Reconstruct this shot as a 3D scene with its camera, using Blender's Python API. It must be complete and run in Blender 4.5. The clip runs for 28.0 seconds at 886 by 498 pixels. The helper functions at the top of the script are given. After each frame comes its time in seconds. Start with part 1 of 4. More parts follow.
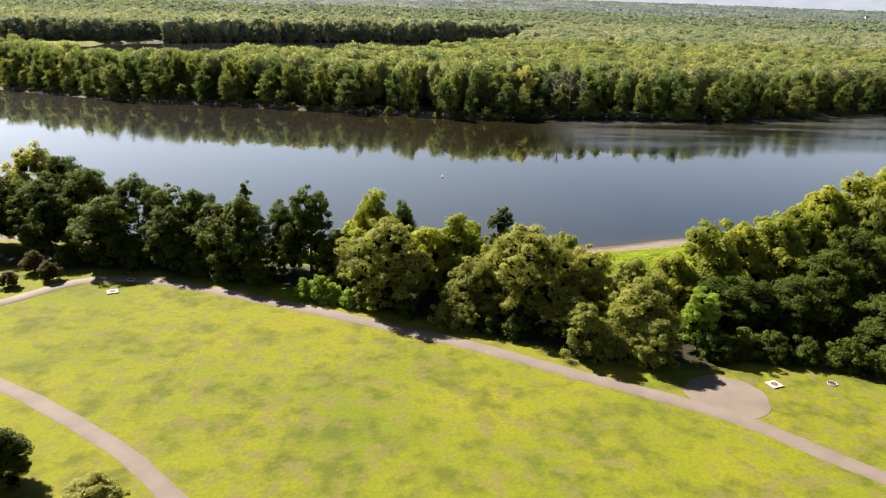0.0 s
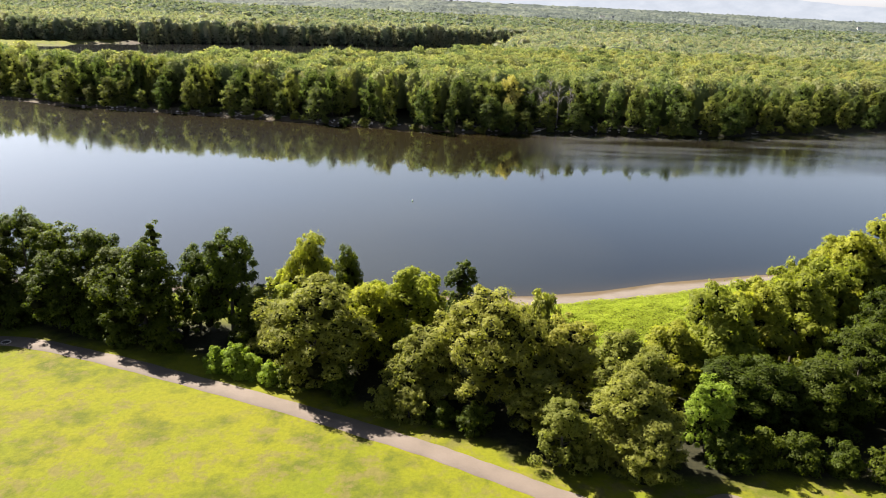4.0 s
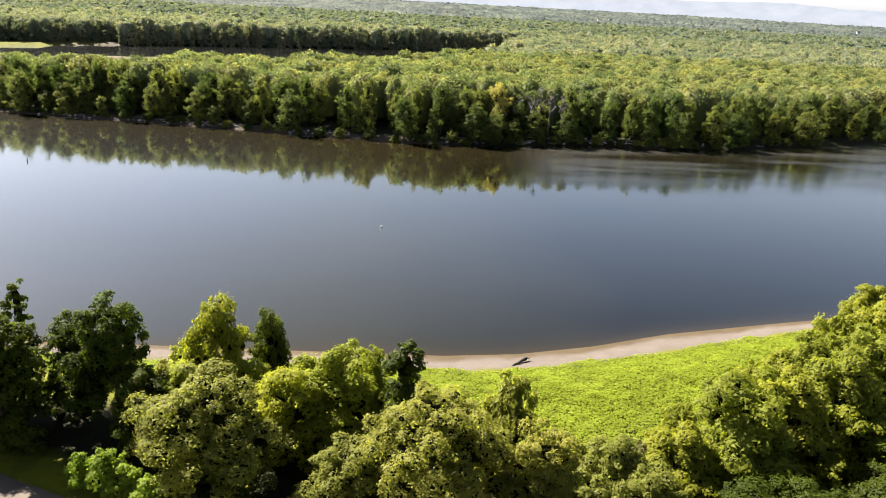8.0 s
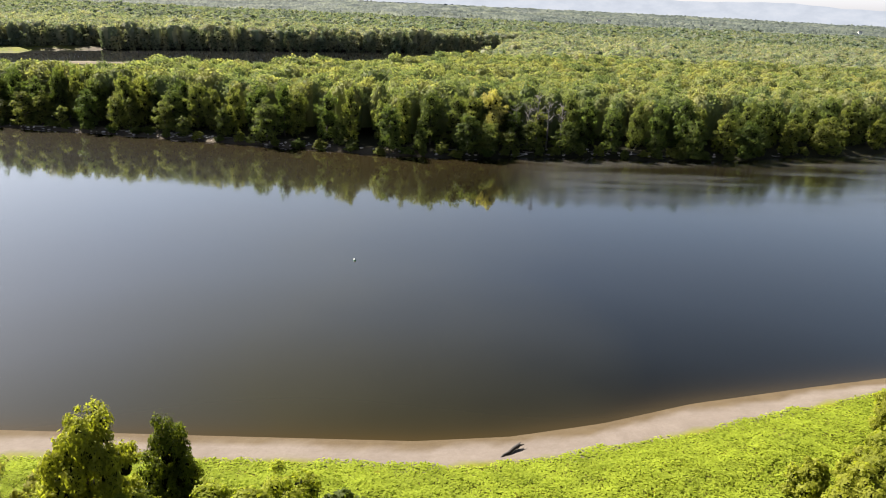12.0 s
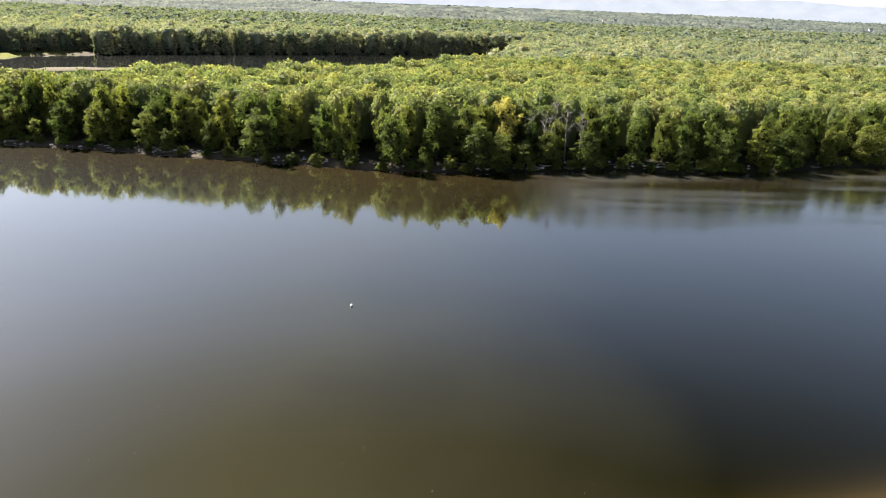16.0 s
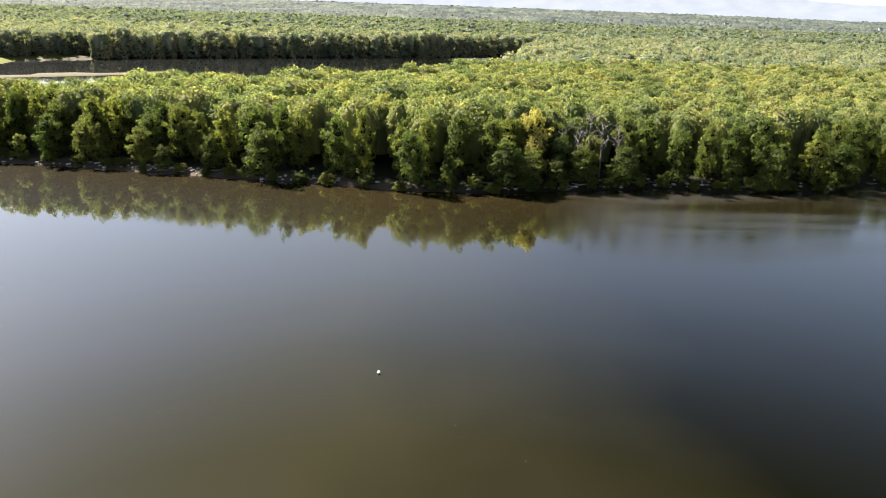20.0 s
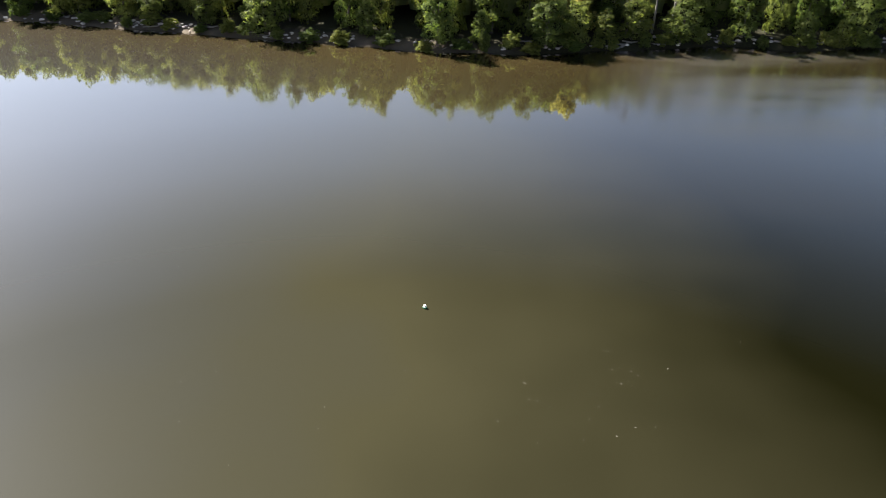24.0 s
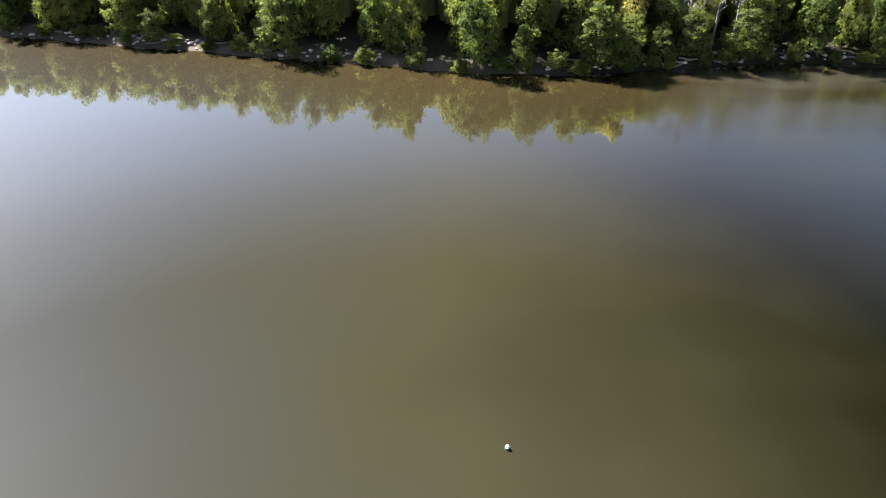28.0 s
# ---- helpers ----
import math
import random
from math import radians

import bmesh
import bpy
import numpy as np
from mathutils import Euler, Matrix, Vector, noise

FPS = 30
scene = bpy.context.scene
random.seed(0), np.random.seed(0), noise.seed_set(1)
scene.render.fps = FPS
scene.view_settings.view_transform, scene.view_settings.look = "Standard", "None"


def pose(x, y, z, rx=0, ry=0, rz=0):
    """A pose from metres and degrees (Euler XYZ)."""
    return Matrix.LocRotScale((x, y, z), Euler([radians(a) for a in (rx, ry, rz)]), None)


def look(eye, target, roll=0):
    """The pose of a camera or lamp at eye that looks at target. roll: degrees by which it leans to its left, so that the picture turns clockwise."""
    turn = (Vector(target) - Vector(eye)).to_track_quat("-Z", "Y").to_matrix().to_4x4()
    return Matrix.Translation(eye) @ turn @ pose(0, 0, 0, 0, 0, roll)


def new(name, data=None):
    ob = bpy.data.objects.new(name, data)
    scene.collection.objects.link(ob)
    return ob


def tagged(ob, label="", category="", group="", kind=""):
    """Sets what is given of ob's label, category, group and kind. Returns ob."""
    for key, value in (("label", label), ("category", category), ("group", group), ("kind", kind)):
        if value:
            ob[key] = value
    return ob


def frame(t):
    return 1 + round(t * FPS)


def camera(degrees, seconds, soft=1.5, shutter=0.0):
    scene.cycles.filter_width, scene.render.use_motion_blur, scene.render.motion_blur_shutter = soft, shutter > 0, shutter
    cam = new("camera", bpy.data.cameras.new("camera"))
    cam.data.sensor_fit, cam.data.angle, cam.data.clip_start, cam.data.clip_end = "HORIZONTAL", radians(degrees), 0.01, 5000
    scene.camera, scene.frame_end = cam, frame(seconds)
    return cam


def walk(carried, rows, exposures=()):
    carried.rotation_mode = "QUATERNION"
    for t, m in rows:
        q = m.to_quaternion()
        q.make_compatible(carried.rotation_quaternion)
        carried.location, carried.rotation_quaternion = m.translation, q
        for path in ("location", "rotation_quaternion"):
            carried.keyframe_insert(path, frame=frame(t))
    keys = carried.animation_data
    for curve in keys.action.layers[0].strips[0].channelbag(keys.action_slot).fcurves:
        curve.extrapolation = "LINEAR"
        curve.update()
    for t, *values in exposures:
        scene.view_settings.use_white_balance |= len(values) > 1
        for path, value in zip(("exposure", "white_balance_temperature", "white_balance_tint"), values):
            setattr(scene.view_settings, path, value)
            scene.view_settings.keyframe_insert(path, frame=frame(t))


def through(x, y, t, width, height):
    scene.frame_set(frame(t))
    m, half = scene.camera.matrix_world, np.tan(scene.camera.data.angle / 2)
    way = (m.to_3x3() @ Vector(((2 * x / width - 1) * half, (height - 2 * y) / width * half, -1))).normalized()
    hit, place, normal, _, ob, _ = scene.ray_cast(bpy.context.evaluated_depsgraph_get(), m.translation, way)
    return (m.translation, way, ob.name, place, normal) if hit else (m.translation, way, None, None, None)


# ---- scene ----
cam = camera(62.3, 28.0, soft=1.0)
PATH = [
    (0, (-12.276, -0.988, 61.167), (-12.187, 0.897, 60.504), 1.8),
    (0.5, (-11.468, 2.356, 61.127), (-11.376, 4.241, 60.464), 1.9),
    (1, (-10.623, 5.755, 61.084), (-10.527, 7.64, 60.424), 2.0),
    (1.5, (-9.729, 9.203, 61.065), (-9.629, 11.088, 60.405), 2.2),
    (1.6, (-9.544, 9.896, 61.066), (-9.441, 11.777, 60.394), 2.2),
    (1.7, (-9.356, 10.59, 61.069), (-9.252, 12.46, 60.368), 2.3),
    (1.8, (-9.165, 11.284, 61.074), (-9.06, 13.136, 60.326), 2.4),
    (1.9, (-8.973, 11.978, 61.082), (-8.866, 13.808, 60.282), 2.4),
    (2, (-8.778, 12.671, 61.091), (-8.67, 14.486, 60.258), 2.5),
    (2.1, (-8.581, 13.363, 61.102), (-8.473, 15.173, 60.259), 2.5),
    (2.3, (-8.183, 14.743, 61.127), (-8.074, 16.553, 60.284), 2.6),
    (2.5, (-7.781, 16.118, 61.153), (-7.669, 17.931, 60.315), 2.7),
    (2.6, (-7.579, 16.804, 61.165), (-7.468, 18.627, 60.351), 2.7),
    (2.7, (-7.376, 17.489, 61.175), (-7.265, 19.329, 60.399), 2.7),
    (2.8, (-7.174, 18.174, 61.185), (-7.062, 20.028, 60.443), 2.7),
    (2.9, (-6.971, 18.859, 61.193), (-6.86, 20.725, 60.484), 2.7),
    (3, (-6.768, 19.543, 61.199), (-6.657, 21.422, 60.524), 2.7),
    (3.1, (-6.565, 20.227, 61.204), (-6.453, 22.114, 60.549), 2.7),
    (3.2, (-6.361, 20.912, 61.208), (-6.249, 22.799, 60.555), 2.7),
    (3.5, (-5.749, 22.968, 61.208), (-5.636, 24.855, 60.555), 2.7),
    (5.5, (-1.732, 36.971, 60.787), (-1.614, 38.859, 60.139), 2.8),
    (6, (-0.735, 40.323, 60.796), (-0.617, 42.211, 60.149), 2.8),
    (6.5, (0.275, 43.622, 60.848), (0.394, 45.511, 60.201), 2.8),
    (7, (1.304, 46.892, 60.929), (1.425, 48.781, 60.282), 2.9),
    (7.5, (2.343, 50.178, 61.011), (2.464, 52.066, 60.364), 3.0),
    (8, (3.371, 53.492, 61.08), (3.493, 55.38, 60.433), 3.0),
    (8.5, (4.368, 56.838, 61.125), (4.49, 58.726, 60.478), 3.0),
    (9, (5.311, 60.224, 61.127), (5.434, 62.112, 60.481), 3.0),
    (9.5, (6.175, 63.65, 61.076), (6.299, 65.538, 60.43), 3.0),
    (10, (6.941, 67.105, 60.976), (7.065, 68.994, 60.33), 2.9),
    (10.5, (7.595, 70.574, 60.846), (7.72, 72.463, 60.202), 2.9),
    (11, (8.123, 74.039, 60.706), (8.247, 75.928, 60.061), 2.9),
    (11.5, (8.518, 77.5, 60.567), (8.642, 79.389, 59.923), 2.8),
    (12, (8.82, 80.991, 60.438), (8.943, 82.881, 59.795), 2.7),
    (12.5, (9.057, 84.536, 60.318), (9.179, 86.426, 59.675), 2.7),
    (14.5, (9.645, 99.391, 59.884), (9.76, 101.282, 59.243), 2.3),
    (15, (9.486, 102.923, 59.802), (9.599, 104.814, 59.161), 2.2),
    (15.5, (9.185, 106.396, 59.752), (9.296, 108.287, 59.111), 2.2),
    (16, (8.737, 109.831, 59.754), (8.847, 111.722, 59.113), 2.2),
    (16.5, (8.157, 113.255, 59.814), (8.266, 115.147, 59.173), 2.1),
    (17, (7.476, 116.672, 59.905), (7.583, 118.563, 59.263), 2.1),
    (17.5, (6.716, 120.075, 60.004), (6.822, 121.967, 59.362), 2.0),
    (18, (5.904, 123.468, 60.1), (6.009, 125.36, 59.458), 2.0),
    (18.5, (5.067, 126.858, 60.18), (5.172, 128.75, 59.539), 2.1),
    (19, (4.228, 130.264, 60.232), (4.333, 132.155, 59.591), 2.1),
    (19.5, (3.404, 133.71, 60.247), (3.507, 135.602, 59.606), 2.0),
    (20, (2.593, 137.189, 60.235), (2.697, 139.081, 59.594), 2.0),
    (20.5, (1.79, 140.682, 60.206), (1.892, 142.574, 59.565), 2.0),
    (22.5, (-1.289, 154.486, 60.015), (-1.193, 156.379, 59.377), 1.9),
    (23, (-2.06, 157.749, 60.148), (-1.967, 159.642, 59.51), 1.8),
    (23.1, (-2.219, 158.396, 60.185), (-2.126, 160.289, 59.547), 1.8),
    (23.2, (-2.38, 159.041, 60.226), (-2.287, 160.935, 59.59), 1.8),
    (23.3, (-2.542, 159.684, 60.272), (-2.449, 161.577, 59.633), 1.8),
    (23.4, (-2.706, 160.325, 60.321), (-2.614, 162.211, 59.662), 1.8),
    (23.5, (-2.872, 160.965, 60.375), (-2.781, 162.839, 59.682), 1.8),
    (23.6, (-3.042, 161.604, 60.433), (-2.95, 163.452, 59.675), 1.8),
    (23.7, (-3.214, 162.243, 60.495), (-3.122, 164.058, 59.663), 1.8),
    (23.8, (-3.391, 162.882, 60.561), (-3.298, 164.66, 59.65), 1.8),
    (23.9, (-3.571, 163.523, 60.63), (-3.478, 165.262, 59.647), 1.8),
    (24, (-3.754, 164.166, 60.702), (-3.661, 165.876, 59.668), 1.8),
    (24.1, (-3.941, 164.812, 60.774), (-3.849, 166.499, 59.703), 1.8),
    (24.2, (-4.131, 165.461, 60.848), (-4.039, 167.136, 59.759), 1.8),
    (24.3, (-4.324, 166.112, 60.921), (-4.232, 167.786, 59.83), 1.8),
    (24.4, (-4.519, 166.767, 60.994), (-4.427, 168.441, 59.903), 1.8),
    (24.5, (-4.715, 167.424, 61.066), (-4.624, 169.097, 59.973), 1.8),
    (25, (-5.718, 170.745, 61.402), (-5.627, 172.417, 60.309), 1.7),
    (25.5, (-6.735, 174.108, 61.693), (-6.645, 175.781, 60.599), 1.7),
    (26, (-7.765, 177.502, 61.946), (-7.676, 179.174, 60.853), 1.7),
    (26.5, (-8.821, 180.923, 62.187), (-8.732, 182.595, 61.092), 1.7),
    (27, (-9.928, 184.38, 62.443), (-9.84, 186.05, 61.347), 1.6),
    (27.5, (-11.111, 187.888, 62.745), (-11.023, 189.558, 61.648), 1.6),
    (27.8, (-11.865, 190.029, 62.959), (-11.776, 191.696, 61.857), 1.6),
    (27.9, (-12.123, 190.75, 63.036), (-12.035, 192.418, 61.937), 1.6),
    (28, (-12.386, 191.476, 63.117), (-12.296, 193.159, 62.041), 1.6),
]
walk(cam, [(t, look(eye, target, roll)) for t, eye, target, roll in PATH],
     exposures=[(0, 2.15, 6500, 10), (5, 2.34, 6500, 10), (9, 2.38, 6500, 10), (12.5, 2.2, 6500, 10), (16, 2.46, 6450, 10),
                (23.2, 2.53, 6450, 10), (24.2, 3.02, 6250, 10), (28, 3.22, 6050, 11)])

# ---------------------------------------------------------------- sky, sun, exposure
SUN_EL, SUN_AZ = 42.5, -46.0          # degrees up; degrees clockwise from +y
ux, uy, uz = (math.sin(radians(SUN_AZ)) * math.cos(radians(SUN_EL)),
              math.cos(radians(SUN_AZ)) * math.cos(radians(SUN_EL)), math.sin(radians(SUN_EL)))
world = bpy.data.worlds.new("sky")
scene.world = world
world.use_nodes = True
wn = world.node_tree
sky = wn.nodes.new("ShaderNodeTexSky")
sky.sky_type, sky.sun_disc = "NISHITA", False
sky.sun_elevation, sky.sun_rotation = radians(SUN_EL), radians(SUN_AZ)
sky.air_density, sky.dust_density, sky.ozone_density = 1.0, 0.9, 1.0
# thin summer haze and streaks of high cloud over the blue
grey = wn.nodes.new("ShaderNodeRGBToBW")
wn.links.new(sky.outputs[0], grey.inputs[0])
veil = wn.nodes.new("ShaderNodeMix")
veil.data_type, veil.blend_type = "RGBA", "MULTIPLY"
veil.inputs[0].default_value = 1.0
wn.links.new(grey.outputs[0], veil.inputs[6])
way = wn.nodes.new("ShaderNodeTexCoord")
height = wn.nodes.new("ShaderNodeSeparateXYZ")
wn.links.new(way.outputs["Generated"], height.inputs[0])
milky = wn.nodes.new("ShaderNodeValToRGB")
for e_, (p_, c_) in zip(milky.color_ramp.elements, ((0.08, (0.96, 0.96, 1.08, 1)), (0.55, (0.48, 0.48, 0.56, 1)))):
    e_.position, e_.color = p_, c_
wn.links.new(height.outputs[2], milky.inputs[0])
bright = wn.nodes.new("ShaderNodeVectorMath")
bright.operation, bright.inputs[3].default_value = "SCALE", 1.5
wn.links.new(milky.outputs[0], bright.inputs[0])
wn.links.new(bright.outputs[0], veil.inputs[7])
low = wn.nodes.new("ShaderNodeMapRange")
for key_, v_ in (("From Min", 0.03), ("From Max", 0.40), ("To Min", 0.65), ("To Max", 0.08)):
    low.inputs[key_].default_value = v_
wn.links.new(height.outputs[2], low.inputs["Value"])
streak = wn.nodes.new("ShaderNodeMapping")
streak.inputs["Scale"].default_value = (1.0, 1.6, 3.2)
wn.links.new(way.outputs["Generated"], streak.inputs["Vector"])
cirrus = wn.nodes.new("ShaderNodeTexNoise")
cirrus.inputs["Scale"].default_value, cirrus.inputs["Detail"].default_value = 1.7, 5.0
wn.links.new(streak.outputs[0], cirrus.inputs["Vector"])
thick = wn.nodes.new("ShaderNodeMapRange")
for key_, v_ in (("From Min", 0.38), ("From Max", 0.70), ("To Min", 0.26), ("To Max", 0.36)):
    thick.inputs[key_].default_value = v_
wn.links.new(cirrus.outputs["Fac"], thick.inputs["Value"])
hazy = wn.nodes.new("ShaderNodeMix")
hazy.data_type = "RGBA"
most = wn.nodes.new("ShaderNodeMath")
most.operation = "MAXIMUM"
wn.links.new(thick.outputs[0], most.inputs[0])
wn.links.new(low.outputs[0], most.inputs[1])
wn.links.new(most.outputs[0], hazy.inputs[0])
wn.links.new(sky.outputs[0], hazy.inputs[6])
wn.links.new(veil.outputs[2], hazy.inputs[7])
# added dimming away from the sun darkens water and shade; even milky horizon rim
near_sun = wn.nodes.new("ShaderNodeVectorMath")
near_sun.operation = "DOT_PRODUCT"
near_sun.inputs[1].default_value = (ux, uy, uz)
wn.links.new(way.outputs["Generated"], near_sun.inputs[0])
sun_side_gain = wn.nodes.new("ShaderNodeMapRange")
sun_side_gain.interpolation_type = "SMOOTHSTEP"
for key_, v_ in (("From Min", 0.35), ("From Max", 0.80), ("To Min", 0.58), ("To Max", 0.80)):
    sun_side_gain.inputs[key_].default_value = v_
wn.links.new(near_sun.outputs["Value"], sun_side_gain.inputs["Value"])
rim = wn.nodes.new("ShaderNodeMapRange")
rim.interpolation_type = "SMOOTHSTEP"
for key_, v_ in (("From Min", 0.16), ("From Max", 0.48), ("To Min", 1.0), ("To Max", 0.0)):
    rim.inputs[key_].default_value = v_
wn.links.new(height.outputs[2], rim.inputs["Value"])
level = wn.nodes.new("ShaderNodeMix")
wn.links.new(rim.outputs[0], level.inputs[0])
wn.links.new(sun_side_gain.outputs[0], level.inputs[2])
level.inputs[3].default_value = 1.0
lit_sky = wn.nodes.new("ShaderNodeVectorMath")
lit_sky.operation = "SCALE"
wn.links.new(hazy.outputs[2], lit_sky.inputs[0])
wn.links.new(level.outputs[0], lit_sky.inputs[3])
wn.links.new(lit_sky.outputs[0], wn.nodes["Background"].inputs[0])
wn.nodes["Background"].inputs[1].default_value = 0.036

sun_data = bpy.data.lights.new("sun", "SUN")
sun_data.energy, sun_data.angle, sun_data.color = 5.0, radians(0.53), (1.0, 0.92, 0.80)
sun = new("sun", sun_data)
sun.matrix_world = look((ux * 500, uy * 500, uz * 500), (0, 0, 0))


# ---------------------------------------------------------------- materials
def nodes_of(name):
    m = bpy.data.materials.new(name)
    m.use_nodes = True
    nt = m.node_tree
    return m, nt, nt.nodes["Principled BSDF"]


def add(nt, kind, **values):
    n = nt.nodes.new(kind)
    for k, v in values.items():
        n.inputs[k.replace("_", " ")].default_value = v
    return n


def noise_of(nt, scale, detail=4.0, rough=0.55, coords=None):
    n = nt.nodes.new("ShaderNodeTexNoise")
    n.inputs["Scale"].default_value, n.inputs["Detail"].default_value = scale, detail
    n.inputs["Roughness"].default_value = rough
    if coords is None:
        coords = nt.nodes.new("ShaderNodeNewGeometry").outputs["Position"]
    nt.links.new(coords, n.inputs["Vector"])
    return n.outputs["Fac"]


def ramp(nt, fac, *stops):
    r = nt.nodes.new("ShaderNodeValToRGB")
    els = r.color_ramp.elements
    while len(els) < len(stops):
        els.new(0.5)
    for e, (p, c) in zip(els, stops):
        e.position = p
        e.color = (*c, 1.0) if not isinstance(c, (int, float)) else (c, c, c, 1.0)
    nt.links.new(fac, r.inputs[0])
    return r.outputs["Color"]


def mix(nt, fac, a, b, kind="MIX"):
    n = nt.nodes.new("ShaderNodeMix")
    n.data_type, n.blend_type = "RGBA", kind
    for sock, v in ((n.inputs[0], fac), (n.inputs[6], a), (n.inputs[7], b)):
        if isinstance(v, (int, float)):
            sock.default_value = v
        elif isinstance(v, tuple):
            sock.default_value = (*v, 1.0)
        else:
            nt.links.new(v, sock)
    return n.outputs[2]


def bump(nt, shader, height, strength=0.3, distance=0.1):
    b = nt.nodes.new("ShaderNodeBump")
    b.inputs["Strength"].default_value, b.inputs["Distance"].default_value = strength, distance
    nt.links.new(height, b.inputs["Height"])
    nt.links.new(b.outputs[0], shader.inputs["Normal"])


def leaf_material(name, dark, mid, light, patch=0.12, through=0.5, vary=0.5, cells=0.0, front=0.85, glow=1.5, gloss=0.12):
    """Foliage: leaf by leaf, tree by tree and patch by patch variation; leaves let light through."""
    m, nt, p = nodes_of(name)
    geo = nt.nodes.new("ShaderNodeNewGeometry")
    info = nt.nodes.new("ShaderNodeObjectInfo")
    c = mix(nt, 0.36, mid, ramp(nt, geo.outputs["Random Per Island"], (0.0, dark), (0.45, mid), (1.0, light)))
    big = noise_of(nt, patch, 3.0, 0.6)
    c = mix(nt, ramp(nt, big, (0.35, 0.0), (0.7, 1.0)), mix(nt, 0.55, c, dark), c)
    tint = ramp(nt, info.outputs["Random"], (0.0, (0.60, 0.76, 0.62)), (0.5, (0.95, 1.0, 0.95)), (1.0, (1.36, 1.28, 1.0)))
    c = mix(nt, vary, c, mix(nt, 1.0, c, tint, "MULTIPLY"))
    if cells:
        v = nt.nodes.new("ShaderNodeTexVoronoi")
        v.voronoi_dimensions, v.inputs["Scale"].default_value = "2D", cells
        nt.links.new(geo.outputs["Position"], v.inputs["Vector"])
        sep = nt.nodes.new("ShaderNodeSeparateColor")
        nt.links.new(v.outputs["Color"], sep.inputs[0])
        tone = ramp(nt, sep.outputs[0], (0.0, (0.58, 0.70, 0.70)), (0.35, (0.86, 0.92, 0.90)), (0.7, (1.02, 1.02, 1.0)), (1.0, (1.28, 1.18, 1.0)))
        c = mix(nt, 1.0, c, tone, "MULTIPLY")
    nt.links.new(mix(nt, 1.0, c, (front, front, front), "MULTIPLY"), p.inputs["Base Color"])
    p.inputs["Roughness"].default_value = 0.60
    p.inputs["Specular IOR Level"].default_value = gloss
    tr = nt.nodes.new("ShaderNodeBsdfTranslucent")
    nt.links.new(mix(nt, 1.0, c, (0.97 * glow, 1.03 * glow, 0.50 * glow), "MULTIPLY"), tr.inputs["Color"])
    ms = nt.nodes.new("ShaderNodeMixShader")
    ms.inputs[0].default_value = through
    nt.links.new(p.outputs[0], ms.inputs[1])
    nt.links.new(tr.outputs[0], ms.inputs[2])
    nt.links.new(ms.outputs[0], nt.nodes["Material Output"].inputs["Surface"])
    return m


LEAF = {
    "deep": leaf_material("leaf_deep", (0.0286, 0.0399, 0.0049), (0.0744, 0.0945, 0.0102), (0.1612, 0.1821, 0.0197)),
    "olive": leaf_material("leaf_olive", (0.1008, 0.1032, 0.0224), (0.2460, 0.2400, 0.0510), (0.4320, 0.4080, 0.0930)),
    "yellow": leaf_material("leaf_yellow", (0.1207, 0.1323, 0.0138), (0.2702, 0.2875, 0.0299), (0.4600, 0.4715, 0.0552)),
    "straw": leaf_material("leaf_straw", (0.0950, 0.0900, 0.0330), (0.2050, 0.1950, 0.0750), (0.3300, 0.3100, 0.1300)),
    "bright": leaf_material("leaf_bright", (0.1050, 0.1400, 0.0180), (0.2500, 0.3150, 0.0400), (0.4300, 0.4900, 0.0800)),
    "willow": leaf_material("leaf_willow", (0.1050, 0.1181, 0.0138), (0.2258, 0.2336, 0.0277), (0.3740, 0.3780, 0.0506)),
    # bank leaves darkened to carry shaded fronts; wood kept lighter as sunlit canopy
    "bank": leaf_material("leaf_bank_shaded", (0.0528, 0.0682, 0.0253), (0.1265, 0.1430, 0.0506), (0.2860, 0.2860, 0.1023), vary=0.9, front=0.62, glow=1.7, gloss=0.05),
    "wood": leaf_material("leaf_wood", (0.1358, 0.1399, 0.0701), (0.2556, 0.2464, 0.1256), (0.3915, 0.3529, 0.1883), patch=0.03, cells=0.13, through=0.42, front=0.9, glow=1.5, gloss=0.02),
    # distant and plain: haze put into the leaf colours, paler and bluer
    "distant": leaf_material("leaf_distant_hazed", (0.1185, 0.1298, 0.1114), (0.1899, 0.1963, 0.1670), (0.2583, 0.2552, 0.2274), patch=0.02, cells=0.09, through=0.35, front=0.9, glow=1.3, gloss=0.02),
    "plain": leaf_material("leaf_plain_hazed", (0.1228, 0.1336, 0.1060), (0.2283, 0.2286, 0.1714), (0.3384, 0.3191, 0.2470), patch=0.03, cells=0.13, through=0.42, front=0.9, glow=1.4, gloss=0.02),
    "gold": leaf_material("leaf_gold", (0.2767, 0.2523, 0.0801), (0.3763, 0.3365, 0.1139), (0.4427, 0.3994, 0.1606), vary=0.0),
    "rust": leaf_material("leaf_rust", (0.0393, 0.0318, 0.0099), (0.0858, 0.0693, 0.0188), (0.1441, 0.1214, 0.0311)),
    "herb": leaf_material("leaf_herb", (0.1203, 0.1470, 0.0183), (0.2649, 0.3061, 0.0343), (0.4398, 0.4688, 0.0671), patch=0.16, through=0.4, front=0.9, glow=1.8, gloss=0.02),
}


